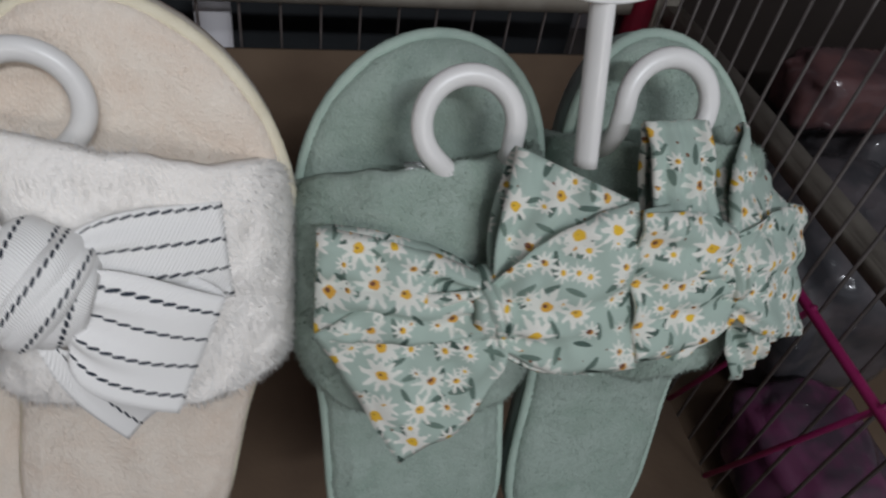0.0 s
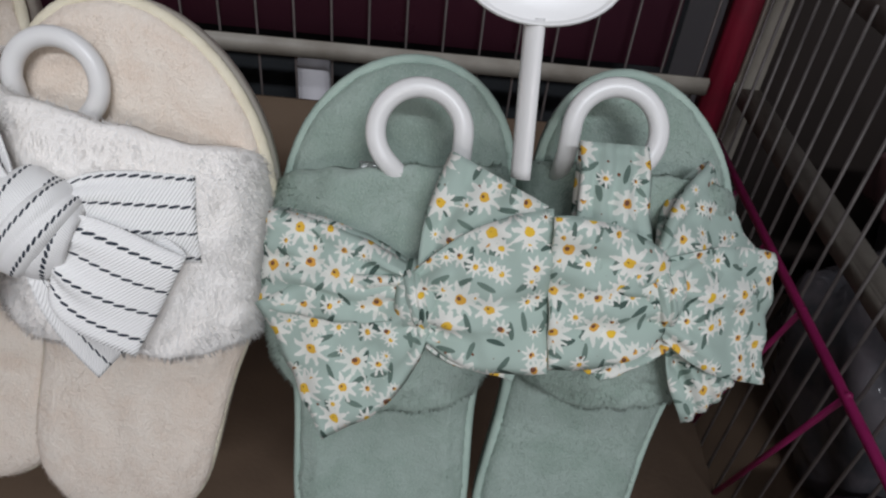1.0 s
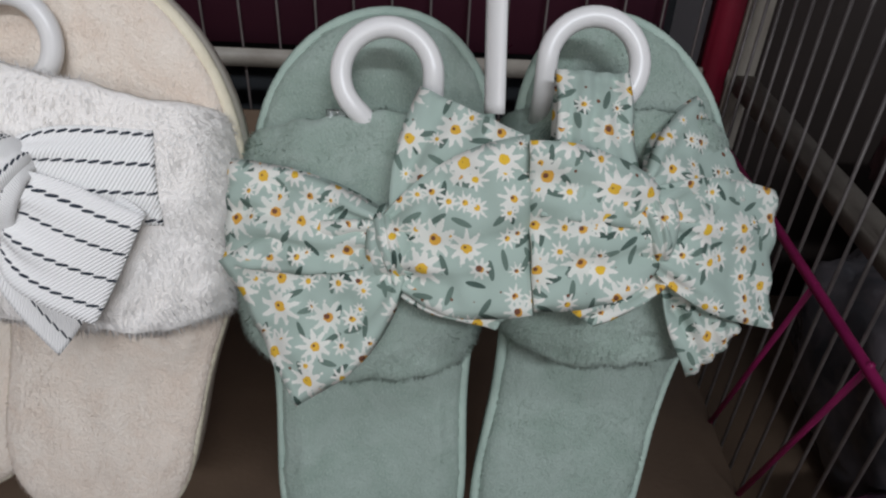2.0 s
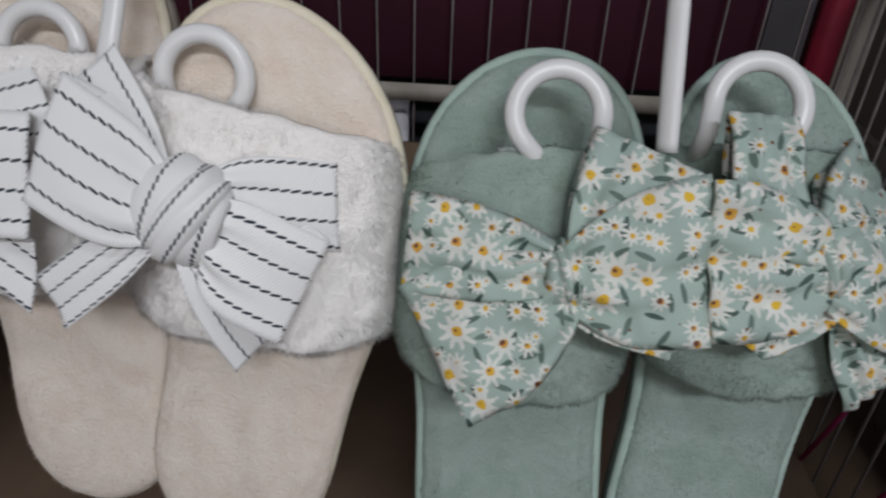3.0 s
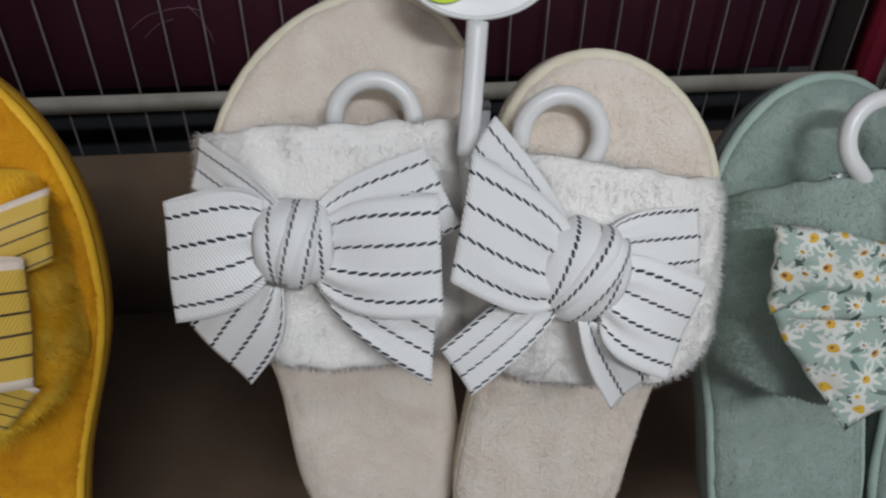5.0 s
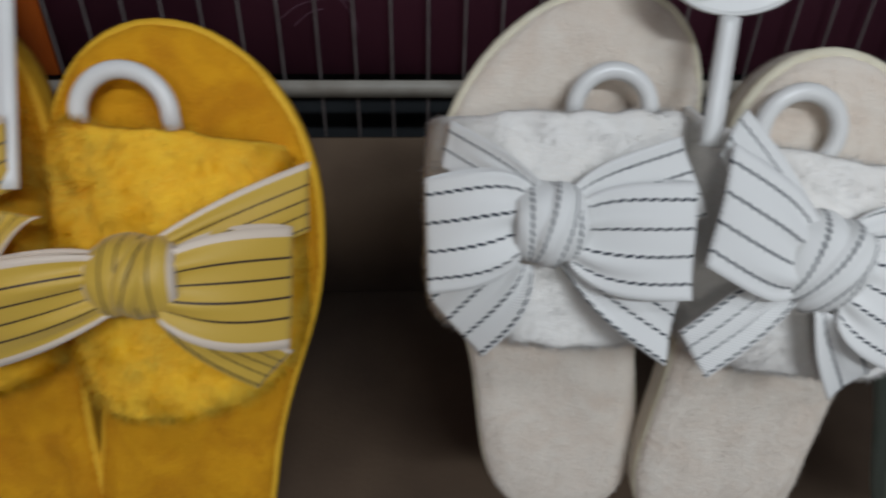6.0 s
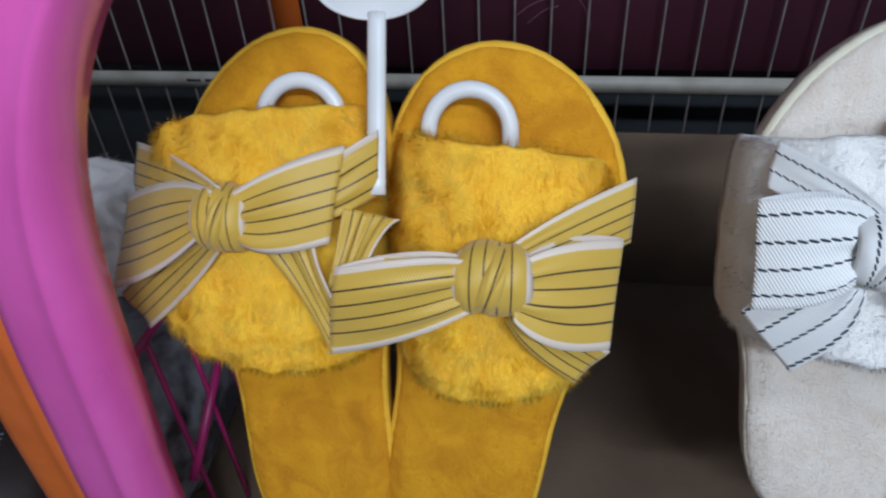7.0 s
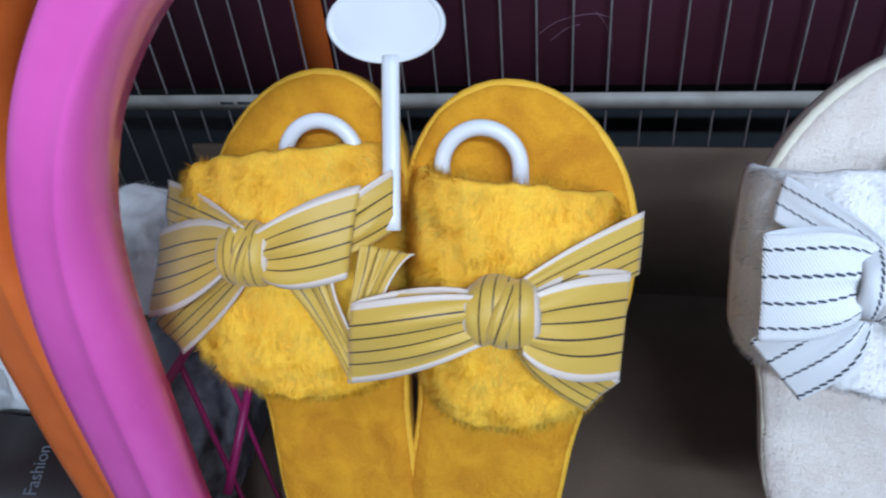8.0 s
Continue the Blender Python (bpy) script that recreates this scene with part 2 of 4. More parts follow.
CREAM_SEAM = surface("cream_seam_thread", (0.78, 0.72, 0.56), (0.72, 0.65, 0.49), 90, 0.8, 0, 0.4, 900)
YELLOW_SEAM = surface("yellow_seam_thread", (0.82, 0.47, 0.02), (0.74, 0.40, 0.015), 90, 0.75, 0, 0.4, 900)
SAGE_SEAM = surface("sage_seam_thread", (0.40, 0.50, 0.43), (0.34, 0.44, 0.38), 90, 0.8, 0, 0.4, 900)
YELLOW_EDGE = surface("yellow_sole_edge", (0.74, 0.42, 0.02), (0.62, 0.33, 0.015), 50, 0.75)
SAGE_EDGE = surface("sage_sole_edge", (0.36, 0.46, 0.42), (0.30, 0.40, 0.36), 50, 0.8)
GLOSS_STREAK = surface("pale_gloss_streak", (0.19, 0.10, 0.13), (0.14, 0.06, 0.09), 80, 0.5)
STICKER = surface("fluorescent_paper", (0.62, 0.85, 0.02), (0.55, 0.78, 0.02), 30, 0.6)
INK = surface("dark_ink", (0.03, 0.03, 0.03), (0.02, 0.02, 0.02), 30, 0.6)
PLASTIC = surface("white_hanger_plastic", (0.78, 0.77, 0.75), (0.72, 0.71, 0.69), 25, 0.32, 0, 0.03)
PINK = surface("pink_moulded_plastic", (0.76, 0.12, 0.46), (0.68, 0.095, 0.40), 18, 0.22, 0, 0.04, 120, 0.3)
ORANGE = surface("orange_moulded_plastic", (0.74, 0.165, 0.022), (0.62, 0.125, 0.02), 25, 0.34, 0, 0.06, 120, 0.2)


def scuffed(mat, scale, limit):
    """Dark chips and scratches over a painted or moulded surface."""
    nodes, links = mat.node_tree.nodes, mat.node_tree.links
    out = nodes["Principled BSDF"]
    place = nodes.new("ShaderNodeTexCoord").outputs["Object"]
    chips = add(nodes, "ShaderNodeTexNoise", Scale=scale, Detail=7.0, Roughness=0.75)
    links.new(place, chips.inputs["Vector"])
    mask = calc(nodes, links, "GREATER_THAN", chips.outputs[0], limit)
    links.new(mix_colour(nodes, links, mask, out.inputs["Base Color"].links[0].from_socket, (0.05, 0.03, 0.03, 1)), out.inputs["Base Color"])


scuffed(ORANGE, 34.0, 0.66)
scuffed(PINK, 30.0, 0.76)
scuffed(BAR, 40.0, 0.70)
CLEAR = surface("clear_film", (0.9, 0.9, 0.9), (0.85, 0.85, 0.85), 60, 0.16)
CLEAR.node_tree.nodes["Principled BSDF"].inputs["Transmission Weight"].default_value = 0.95
RIBBON_WHITE, RIBBON_YELLOW, CLOTH = white_ribbon(), yellow_ribbon(), daisy_cloth()


# ---- building helpers ----
def link_mesh(name, bm, mat, parent=None, label="", smooth=True):
    me = bpy.data.meshes.new(name)
    bm.normal_update()
    bm.to_mesh(me)
    bm.free()
    me.materials.append(mat)
    if smooth:
        me.polygons.foreach_set("use_smooth", [True] * len(me.polygons))
    ob = new(name, me)
    if parent:
        ob.parent = parent
    if label:
        ob["label"] = label
    return ob


def part(name, bm, mat, parent, label="", smooth=True):
    return link_mesh(name, bm, mat, parent, label, smooth)


def box(x0, x1, y0, y1, z0, z1, bevel=0.002):
    bm = bmesh.new()
    bmesh.ops.create_cube(bm, size=1, matrix=Matrix.Translation(((x0 + x1) / 2, (y0 + y1) / 2, (z0 + z1) / 2)) @ Matrix.Diagonal((x1 - x0, y1 - y0, z1 - z0, 1)))
    if bevel:
        bmesh.ops.bevel(bm, geom=bm.edges[:], offset=bevel, segments=2, affect="EDGES")
    return bm


def grid(points):
    """A sheet from rows of points."""
    bm = bmesh.new()
    rows = [[bm.verts.new(p) for p in row] for row in points]
    for a, b in zip(rows, rows[1:]):
        for i in range(len(a) - 1):
            bm.faces.new((a[i], a[i + 1], b[i + 1], b[i]))
    return bm


def tube_mesh(points, radius, sides=8, flat=1.0, bm=None):
    """A round bar along points, with closed ends; flat thins it in depth."""
    bm = bm or bmesh.new()
    pts = [Vector(p) for p in points]
    rings = []
    side = None
    for i, p in enumerate(pts):
        way = (pts[min(i + 1, len(pts) - 1)] - pts[max(i - 1, 0)]).normalized()
        if side is None:
            side = way.orthogonal().normalized() if abs(way.z) > 0.99 or abs(way.y) > 0.99 else way.cross(Vector((0, 0, 1))).normalized()
        side = (side - way * side.dot(way)).normalized()
        other = way.cross(side)
        rings.append([bm.verts.new(p + radius * (math.cos(a) * side + flat * math.sin(a) * other)) for a in [2 * math.pi * k / sides for k in range(sides)]])
    for a, b in zip(rings, rings[1:]):
        for k in range(sides):
            bm.faces.new((a[k], a[(k + 1) % sides], b[(k + 1) % sides], b[k]))
    bm.faces.new(rings[0][::-1])
    bm.faces.new(rings[-1])
    return bm


def smoothstep(a, b, x):
    t = min(1, max(0, (x - a) / (b - a)))
    return t * t * (3 - 2 * t)


def spline(points, n):
    """n points on a smooth curve through the given ones."""
    pts = [Vector(p) for p in points]
    res = []
    for i in range(n):
        u = i / (n - 1) * (len(pts) - 1)
        k = min(int(u), len(pts) - 2)
        t = u - k
        p0, p1, p2, p3 = pts[max(k - 1, 0)], pts[k], pts[k + 1], pts[min(k + 2, len(pts) - 1)]
        res.append(0.5 * (2 * p1 + (p2 - p0) * t + (2 * p0 - 5 * p1 + 4 * p2 - p3) * t * t + (3 * p1 - p0 - 3 * p2 + p3) * t ** 3))
    return res


def fuzz(name, base_ob, mat, count, length, seed, parent, droop=(0, -0.4, 0), stiff=0.7, width=0.00019):
    """Loose plush hairs standing on a mesh, as one mesh; each hair takes most of its shading direction from the cloth under it."""
    rng = np.random.default_rng(seed)
    me = base_ob.data
    me.calc_loop_triangles()
    co = np.empty(len(me.vertices) * 3)
    me.vertices.foreach_get("co", co)
    co = co.reshape(-1, 3)
    tri = np.empty(len(me.loop_triangles) * 3, int)
    me.loop_triangles.foreach_get("vertices", tri)
    tri = tri.reshape(-1, 3)
    a, b, c = co[tri[:, 0]], co[tri[:, 1]], co[tri[:, 2]]
    cross = np.cross(b - a, c - a)
    area = np.linalg.norm(cross, axis=1)
    facing = cross[:, 2] / (area + 1e-12) > 0.05
    share = np.where(facing, area * (1.65 - 1.3 * cross[:, 2] / (area + 1e-12)), 0)
    pick = rng.choice(len(tri), count, p=share / share.sum())
    r1, r2 = np.sqrt(rng.random(count)), rng.random(count)
    p = (1 - r1)[:, None] * a[pick] + (r1 * (1 - r2))[:, None] * b[pick] + (r1 * r2)[:, None] * c[pick]
    n = cross[pick] / (area[pick][:, None] + 1e-12)
    swirl = np.stack([np.sin(p[:, 1] * 160 + seed) + np.sin(p[:, 0] * 310 + 2 * seed), np.cos(p[:, 0] * 140 + seed) + np.sin(p[:, 1] * 270), 0 * p[:, 0]], 1)
    way = n * stiff + 0.26 * rng.normal(size=(count, 3)) + 0.26 * swirl + np.array(droop)
    way /= np.linalg.norm(way, axis=1)[:, None]
    size = length * (0.6 + 0.7 * rng.random(count))
    side = np.cross(way, n + 0.18 * rng.normal(size=(count, 3)))
    side /= np.linalg.norm(side, axis=1)[:, None]
    tip = p + way * size[:, None]
    flip = np.einsum("ij,ij->i", np.cross(2 * side, tip - p), n) < 0
    side[flip] *= -1
    v = np.stack([p - width * side, p + width * side, tip], 1).reshape(-1, 3)
    mesh = bpy.data.meshes.new(name)
    mesh.from_pydata(v.tolist(), [], np.arange(3 * count).reshape(-1, 3).tolist())
    mesh.polygons.foreach_set("use_smooth", [True] * count)
    shade = n + 0.12 * way + 0.10 * rng.normal(size=(count, 3))
    shade /= np.linalg.norm(shade, axis=1)[:, None]
    mesh.normals_split_custom_set(np.repeat(shade, 3, axis=0).tolist())
    mesh.materials.append(mat)
    ob = new(name, mesh)
    ob.parent = parent
    return tagged(ob, kind="stuff")


# ---- the shop round the rack ----
tagged(link_mesh("floor", box(-3.5, 3, -3, 1.6, -0.1, 0, 0), SHOP_FLOOR, smooth=False), "grey tiled shop floor under the display rack", "floor", kind="structure")
tagged(link_mesh("ceiling", box(-3.5, 3, -3, 1.6, 2.8, 2.9, 0), SHOP_WALL, smooth=False), "plain pale shop ceiling", "ceiling", kind="structure")
for name, dims in (("wall_south", (-3.5, 3, -3.1, -3, 0, 2.8)), ("wall_north", (-3.5, 3, 1.6, 1.7, 0, 2.8)), ("wall_west", (-3.6, -3.5, -3, 1.6, 0, 2.8)), ("wall_east", (3, 3.1, -3, 1.6, 0, 2.8))):
    tagged(link_mesh(name, box(*dims, 0), SHOP_WALL, smooth=False), "plain grey painted shop wall", "wall", kind="structure")

# ---- wire rack: back panel, side panels, bars, shelf ----
BACK, PITCH, SIDE_PITCH, BAR_TOP, SHELF = 0.6065, 0.03367, 0.0238, 0.5616, 0.309
rack = tagged(new("wire_rack"), "tall wire display rack with beige bars and crimson corner post", "rack")
for k in range(-28, 13):
    part("wire", tube_mesh([(-0.1422 + k * PITCH, BACK, SHELF), (-0.1422 + k * PITCH, BACK, 1.25)], 0.0013, 6), WIRE, rack)
part("crossbar", box(-1.05, 0.297, BACK - 0.010, BACK - 0.004, BAR_TOP - 0.0165, BAR_TOP, 0.0015), BAR, rack, "beige painted flat steel bar")
for x in (-0.742, -0.722, -0.702):
    part("slot", box(x - 0.0075, x + 0.0075, BACK - 0.0104, BACK - 0.0098, BAR_TOP - 0.0095, BAR_TOP - 0.0065, 0), INK, rack, "dark slot punched in the bar")
part("corner_post", box(0.272, 0.2945, BACK - 0.012, BACK + 0.012, 0, 1.25, 0.002), CRIMSON, rack, "crimson painted square post")
part("angle_upright", box(0.297, 0.318, BACK - 0.014, BACK + 0.002, 0, 1.25, 0.002), BAR, rack, "beige angle steel upright")
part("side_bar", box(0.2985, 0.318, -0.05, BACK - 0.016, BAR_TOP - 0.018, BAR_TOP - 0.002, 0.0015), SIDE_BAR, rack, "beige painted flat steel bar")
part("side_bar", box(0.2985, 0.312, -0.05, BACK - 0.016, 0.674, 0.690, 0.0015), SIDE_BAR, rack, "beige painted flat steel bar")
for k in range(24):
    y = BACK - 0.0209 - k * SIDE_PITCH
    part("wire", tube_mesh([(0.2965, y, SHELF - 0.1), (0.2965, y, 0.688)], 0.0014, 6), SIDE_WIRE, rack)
part("basket_rim", tube_mesh([(0.288, BACK - 0.03, 0.512), (0.288, -0.05, 0.50)], 0.0035, 8), PINK_WIRE, rack, "pink coated basket wire")
for k in range(6):
    y = 0.50 - k * 0.075
    part("basket_wire", tube_mesh([(0.288, y, 0.511), (0.288, y + 0.06, SHELF)], 0.0022, 6), PINK_WIRE, rack, "pink coated basket wire")
part("shelf_board", box(-1.05, 0.29, 0.05, BACK + 0.01, SHELF - 0.02, SHELF, 0.002), CARD, rack, "shelf lined with brown cardboard")
for x in (-1.04, 0.283):
    part("leg", box(x - 0.012, x + 0.012, 0.06, 0.084, 0, SHELF - 0.02, 0.002), CRIMSON, rack)
part("leg", box(-1.052, -1.028, BACK - 0.01, BACK + 0.012, 0, 1.25, 0.002), CRIMSON, rack)
sheet_back = tagged(link_mesh("backing_sheet", box(-1.05, 0.235, BACK + 0.012, BACK + 0.016, BAR_TOP - 0.002, 1.25, 0.001), MAROON), "glossy maroon plastic sheet behind the wires", "backing")
# Thin pale lines put the sheet's gloss reflections into its shape and colour.
for line in (((-0.412, 0.612), (-0.392, 0.626), (-0.362, 0.632), (-0.345, 0.628)), ((-0.358, 0.634), (-0.350, 0.624), (-0.343, 0.610), (-0.341, 0.600)), ((-0.400, 0.606), (-0.385, 0.618), (-0.372, 0.622))):
    part("crease", tube_mesh(spline([(x, BACK + 0.0118, z) for x, z in line], 14), 0.0009, 6, 0.4), GLOSS_STREAK, sheet_back, "pale gloss streak drawn on the plastic")
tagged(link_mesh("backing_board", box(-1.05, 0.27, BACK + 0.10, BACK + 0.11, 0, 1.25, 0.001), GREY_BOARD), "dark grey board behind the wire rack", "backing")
tagged(link_mesh("cardboard_panel", box(-0.80, 0.255, BACK - 0.012, BACK - 0.006, SHELF, 0.503, 0.001), CARD), "brown cardboard panel standing on the shelf", "cardboard")
tagged(link_mesh("orange_strip", box(-0.652, -0.620, BACK + 0.004, BACK + 0.008, BAR_TOP, 1.2, 0.001), ORANGE), "orange plastic strip behind the wires", "strip")
tagged(link_mesh("small_carton", box(-0.114, -0.084, 0.632, 0.66, 0.0, 0.525, 0.001), SHOP_WALL), "pale lavender carton behind the wires", "carton")


# ---- slippers ----
LEAN_BASE = 0.696


def sole_frame(lean, depth):
    """Local axes: x across, y from heel to toe, z off the insole."""
    a = radians(lean)
    m = Matrix(((1, 0, 0, 0), (0, math.sin(a), -math.cos(a), depth), (0, math.cos(a), math.sin(a), LEAN_BASE), (0, 0, 0, 1)))
    return m


def outline(toe, heel, ball, back, skew, n=72):
    """The sole's outline, clockwise from the toe; millimetres in, metres out."""
    toe, heel = Vector(toe) / 1000, Vector(heel) / 1000
    axis = heel - toe
    right = Vector((-axis.y, axis.x)).normalized()
    pts = []
    for i in range(n):
        a = 2 * math.pi * i / n
        s = (1 - math.cos(a)) / 2
        if s < 0.27:
            w = ball / 2 * (1 - ((0.27 - s) / 0.27) ** 2.3) ** 0.5
        elif s < 0.76:
            w = ball / 2 + (back - ball) / 2 * smoothstep(0.30, 0.68, s)
        else:
            w = back / 2 * max(0, 1 - ((s - 0.76) / 0.24) ** 3.0) ** 0.5
        shift = skew * max(0, 1 - s / 0.45) ** 1.5
        p = toe + axis * s + right * ((w if a < math.pi else -w) + shift) / 1000
        pts.append(p)
    return pts


def inset_ring(pts, inset):
    """An outline moved inwards."""
    n = len(pts)
    mid = sum(pts, Vector((0, 0))) / n
    ring = []
    for i, p in enumerate(pts):
        t = pts[(i + 1) % n] - pts[i - 1]
        inward = Vector((-t.y, t.x)).normalized()
        if inward.dot(mid - p) < 0:
            inward = -inward
        ring.append(p + inward * inset)
    return ring


def loft(bm, pts, levels, ripple=0.0):
    """Rings of an outline at (inset, height), joined by faces."""
    n = len(pts)
    rings = []
    for inset, h in levels:
        rings.append([bm.verts.new((q.x, q.y, h + ripple * ((i % 2) - 0.5))) for i, q in enumerate(inset_ring(pts, inset))])
    for a, b in zip(rings, rings[1:]):
        for k in range(n):
            bm.faces.new((a[k], a[(k + 1) % n], b[(k + 1) % n], b[k]))
    return rings


def slab(pts, levels, lump=0.0, seed=0):
    """A rounded slab from an outline: levels are (inset, height), with soft lumps over its top."""
    bm = bmesh.new()
    n = len(pts)
    mid = sum(pts, Vector((0, 0))) / n
    rings = loft(bm, pts, levels)
    bm.faces.new(rings[0][::-1])
    last, top = rings[-1], levels[-1][1]
    for f in (0.93, 0.86, 0.78, 0.70, 0.61, 0.52, 0.43, 0.34, 0.25, 0.16, 0.08):
        ring = []
        for v in rings[-1]:
            x, y = mid.x + (v.co.x - mid.x) * f, mid.y + (v.co.y - mid.y) * f
            z = noise.noise((x * 75, y * 60, 3.1 + seed)) * 0.9 + noise.noise((x * 32, y * 27, 7.7 + seed)) * 1.2
            ring.append(bm.verts.new((x, y, top + lump * z + 0.001)))
        for k in range(n):
            bm.faces.new((last[k], last[(k + 1) % n], ring[(k + 1) % n], ring[k]))
        last = ring
    bm.faces.new(last)
    bmesh.ops.recalc_face_normals(bm, faces=bm.faces[:])
    return bm


def sag(bm, depth):
    """Bends the heel half of a sole back from the foot's plane."""
    for v in bm.verts:
        v.co.z -= depth * smoothstep(-0.25, 1.25, (-0.030 - v.co.y) / 0.110)
    return bm


def cover(pts, toe_gap, heel_gap, seed):
    """The plush insole's edge: it leaves an uneven strip of the binding bare."""
    top, bottom = max(p.y for p in pts), min(p.y for p in pts)
    ring = []
    for p, q in zip(pts, inset_ring(pts, 0.001)):
        u = smoothstep(0.25, 0.6, (top - p.y) / (top - bottom))
        gap = toe_gap + (heel_gap - toe_gap) * u + 0.0011 * noise.noise((p.x * 90, p.y * 90, seed)) + 0.0007 * noise.noise((p.x * 300, p.y * 300, seed))
        ring.append(p + (q - p) * max(0.0002, gap) * 1000)
    return ring


def seam_mesh(pts):
    """The overlocked band that binds the insole's edge, with its stitches as ripples."""
    fine = []
    for i, p in enumerate(pts):
        q = pts[(i + 1) % len(pts)]
        fine += [p.lerp(q, k / 6) for k in range(6)]
    bm = bmesh.new()
    rings = loft(bm, fine, [(-0.0004, -0.0035), (-0.0009, -0.0010), (0.0002, 0.0008), (0.0018, 0.0014), (0.0034, 0.0012), (0.0042, -0.0005)], 0.0003)
    n = len(fine)
    for k in range(n):
        bm.faces.new((rings[-1][k], rings[-1][(k + 1) % n], rings[0][(k + 1) % n], rings[0][k]))
    bmesh.ops.recalc_face_normals(bm, faces=bm.faces[:])
    return bm


def strap_mesh(centre, half, height, top, bottom, seed, puffy):
    """The padded band over the foot: an arch from edge to edge. top, bottom: (left, middle, right) ends along the foot."""
    rows = []
    for i in range(45):
        a = math.pi * i / 44
        x = centre - half * math.cos(a) * (1 + 0.05 * math.sin(a))
        h = (height + 0.008) * max(0, math.sin(a)) ** 0.72 - 0.018
        q = i / 44
        lo = bottom[0] * (1 - q) * (1 - 2 * q) + bottom[1] * 4 * q * (1 - q) - bottom[2] * q * (1 - 2 * q)
        hi = top[0] * (1 - q) * (1 - 2 * q) + top[1] * 4 * q * (1 - q) - top[2] * q * (1 - 2 * q)
        row = []
        for j in range(27):
            b = math.pi * j / 26
            y = (lo + hi) / 2 - (hi - lo) / 2 * math.cos(b)
            drop = 0.009 * (1 - max(0, math.sin(b)) ** 0.45)
            lump = noise.noise((x / 18, y / 18, seed)) * 0.0034 + noise.noise((x / 9, y / 8, seed + 5)) * puffy
            out = (h - drop + lump)
            wave = noise.noise((x / 9, seed * 1.7, 0.5)) * 0.0022 * abs(math.cos(b))
            row.append(((x - (drop * 900 * math.cos(a) * -1)) / 1000, y / 1000 + wave, out))
        rows.append(row)
    bm = grid(rows)
    bmesh.ops.recalc_face_normals(bm, faces=bm.faces[:])
    if sum(f.normal.z for f in bm.faces) < 0:
        bmesh.ops.reverse_faces(bm, faces=bm.faces[:])
    return bm


def ribbon(quad, mat, parent, style, loop=True, puff=0.006, pleat=0.0022, seed=0, name="loop", stripe=(0, 1)):
    """A length of ribbon from the knot outwards: quad holds the near top, near bottom, far top and far bottom corners in millimetres.
    A loop folds back under itself at its far end."""
    it, ib, ot, ob_ = [Vector(p) / 1000 for p in quad]
    nu, nv = 22, 18
    length = ((ot + ob_) / 2 - (it + ib) / 2).length
    bm = bmesh.new()
    uvl = bm.loops.layers.uv.new("UVMap")
    coords = {}
    rough = 1.0 if style == "cloth" else 0.0

    def sheet(s, v, under):
        wide = 1 - (1 - s) ** (4.5 if style == "white" else 2.8)
        p = ((it + ib) / 2).lerp((ot + ob_) / 2, 1.14 * s - 0.14) + ((ib - it) * (v - 0.5)).lerp((ob_ - ot) * (v - 0.5), wide)
        # gathers run out from the knot and fade towards the open end
        fold = pleat * (math.sin(v * math.pi * 5 + seed) + 0.5 * math.sin(v * math.pi * 9 + 2 * seed)) * (1 - s) ** 1.7 * min(1, 0.3 + 4 * s)
        curl = 0.0012 * math.sin(v * math.pi * 2 + seed * 1.3) * s
        z = p.z + puff * max(0, math.sin(math.pi * min(1, s * 1.02))) ** 0.8 * (0.35 + 0.65 * math.sin(math.pi * (0.12 + 0.76 * v))) + fold + curl
        if rough:
            z += 0.0036 * noise.noise((p.x * 60, p.y * 60, seed)) + 0.0020 * noise.noise((p.x * 150, p.y * 150, seed + 3))
            z += 0.0016 * math.sin(v * math.pi * 7 + 3 * noise.noise((p.x * 40, p.y * 40, seed))) * (0.35 + 0.65 * s)
        if under:
            z -= (0.003 + 1.3 * puff) * max(0, math.sin(math.pi * s)) ** 0.6 + 0.0012
        return Vector((p.x, p.y, z))

    def build(under):
        rows = []
        for i in range(nu + 1):
            s = i / nu
            row = []
            for j in range(nv + 1):
                v = j / nv
                vert = bm.verts.new(sheet(s, v, under))
                if rough:
                    coords[vert] = (vert.co.x + seed * 0.37, vert.co.y + seed * 0.21 + (0.05 if under else 0))
                else:
                    coords[vert] = (s * length, stripe[0] + (stripe[1] - stripe[0]) * v)
                row.append(vert)
            rows.append(row)
        for a, b in zip(rows, rows[1:]):
            for k in range(nv):
                bm.faces.new((a[k], a[k + 1], b[k + 1], b[k]))
        return rows

    front = build(False)
    if loop:
        behind = build(True)
        for k in range(nv):
            bm.faces.new((front[-1][k], front[-1][k + 1], behind[-1][k + 1], behind[-1][k]))
    for f in bm.faces:
        for l in f.loops:
            l[uvl].uv = coords[l.vert]
    bmesh.ops.recalc_face_normals(bm, faces=bm.faces[:])
    ob = part(name, bm, mat, parent)
    mod = ob.modifiers.new("thickness", "SOLIDIFY")
    mod.thickness, mod.offset = 0.0007, 0
    return ob


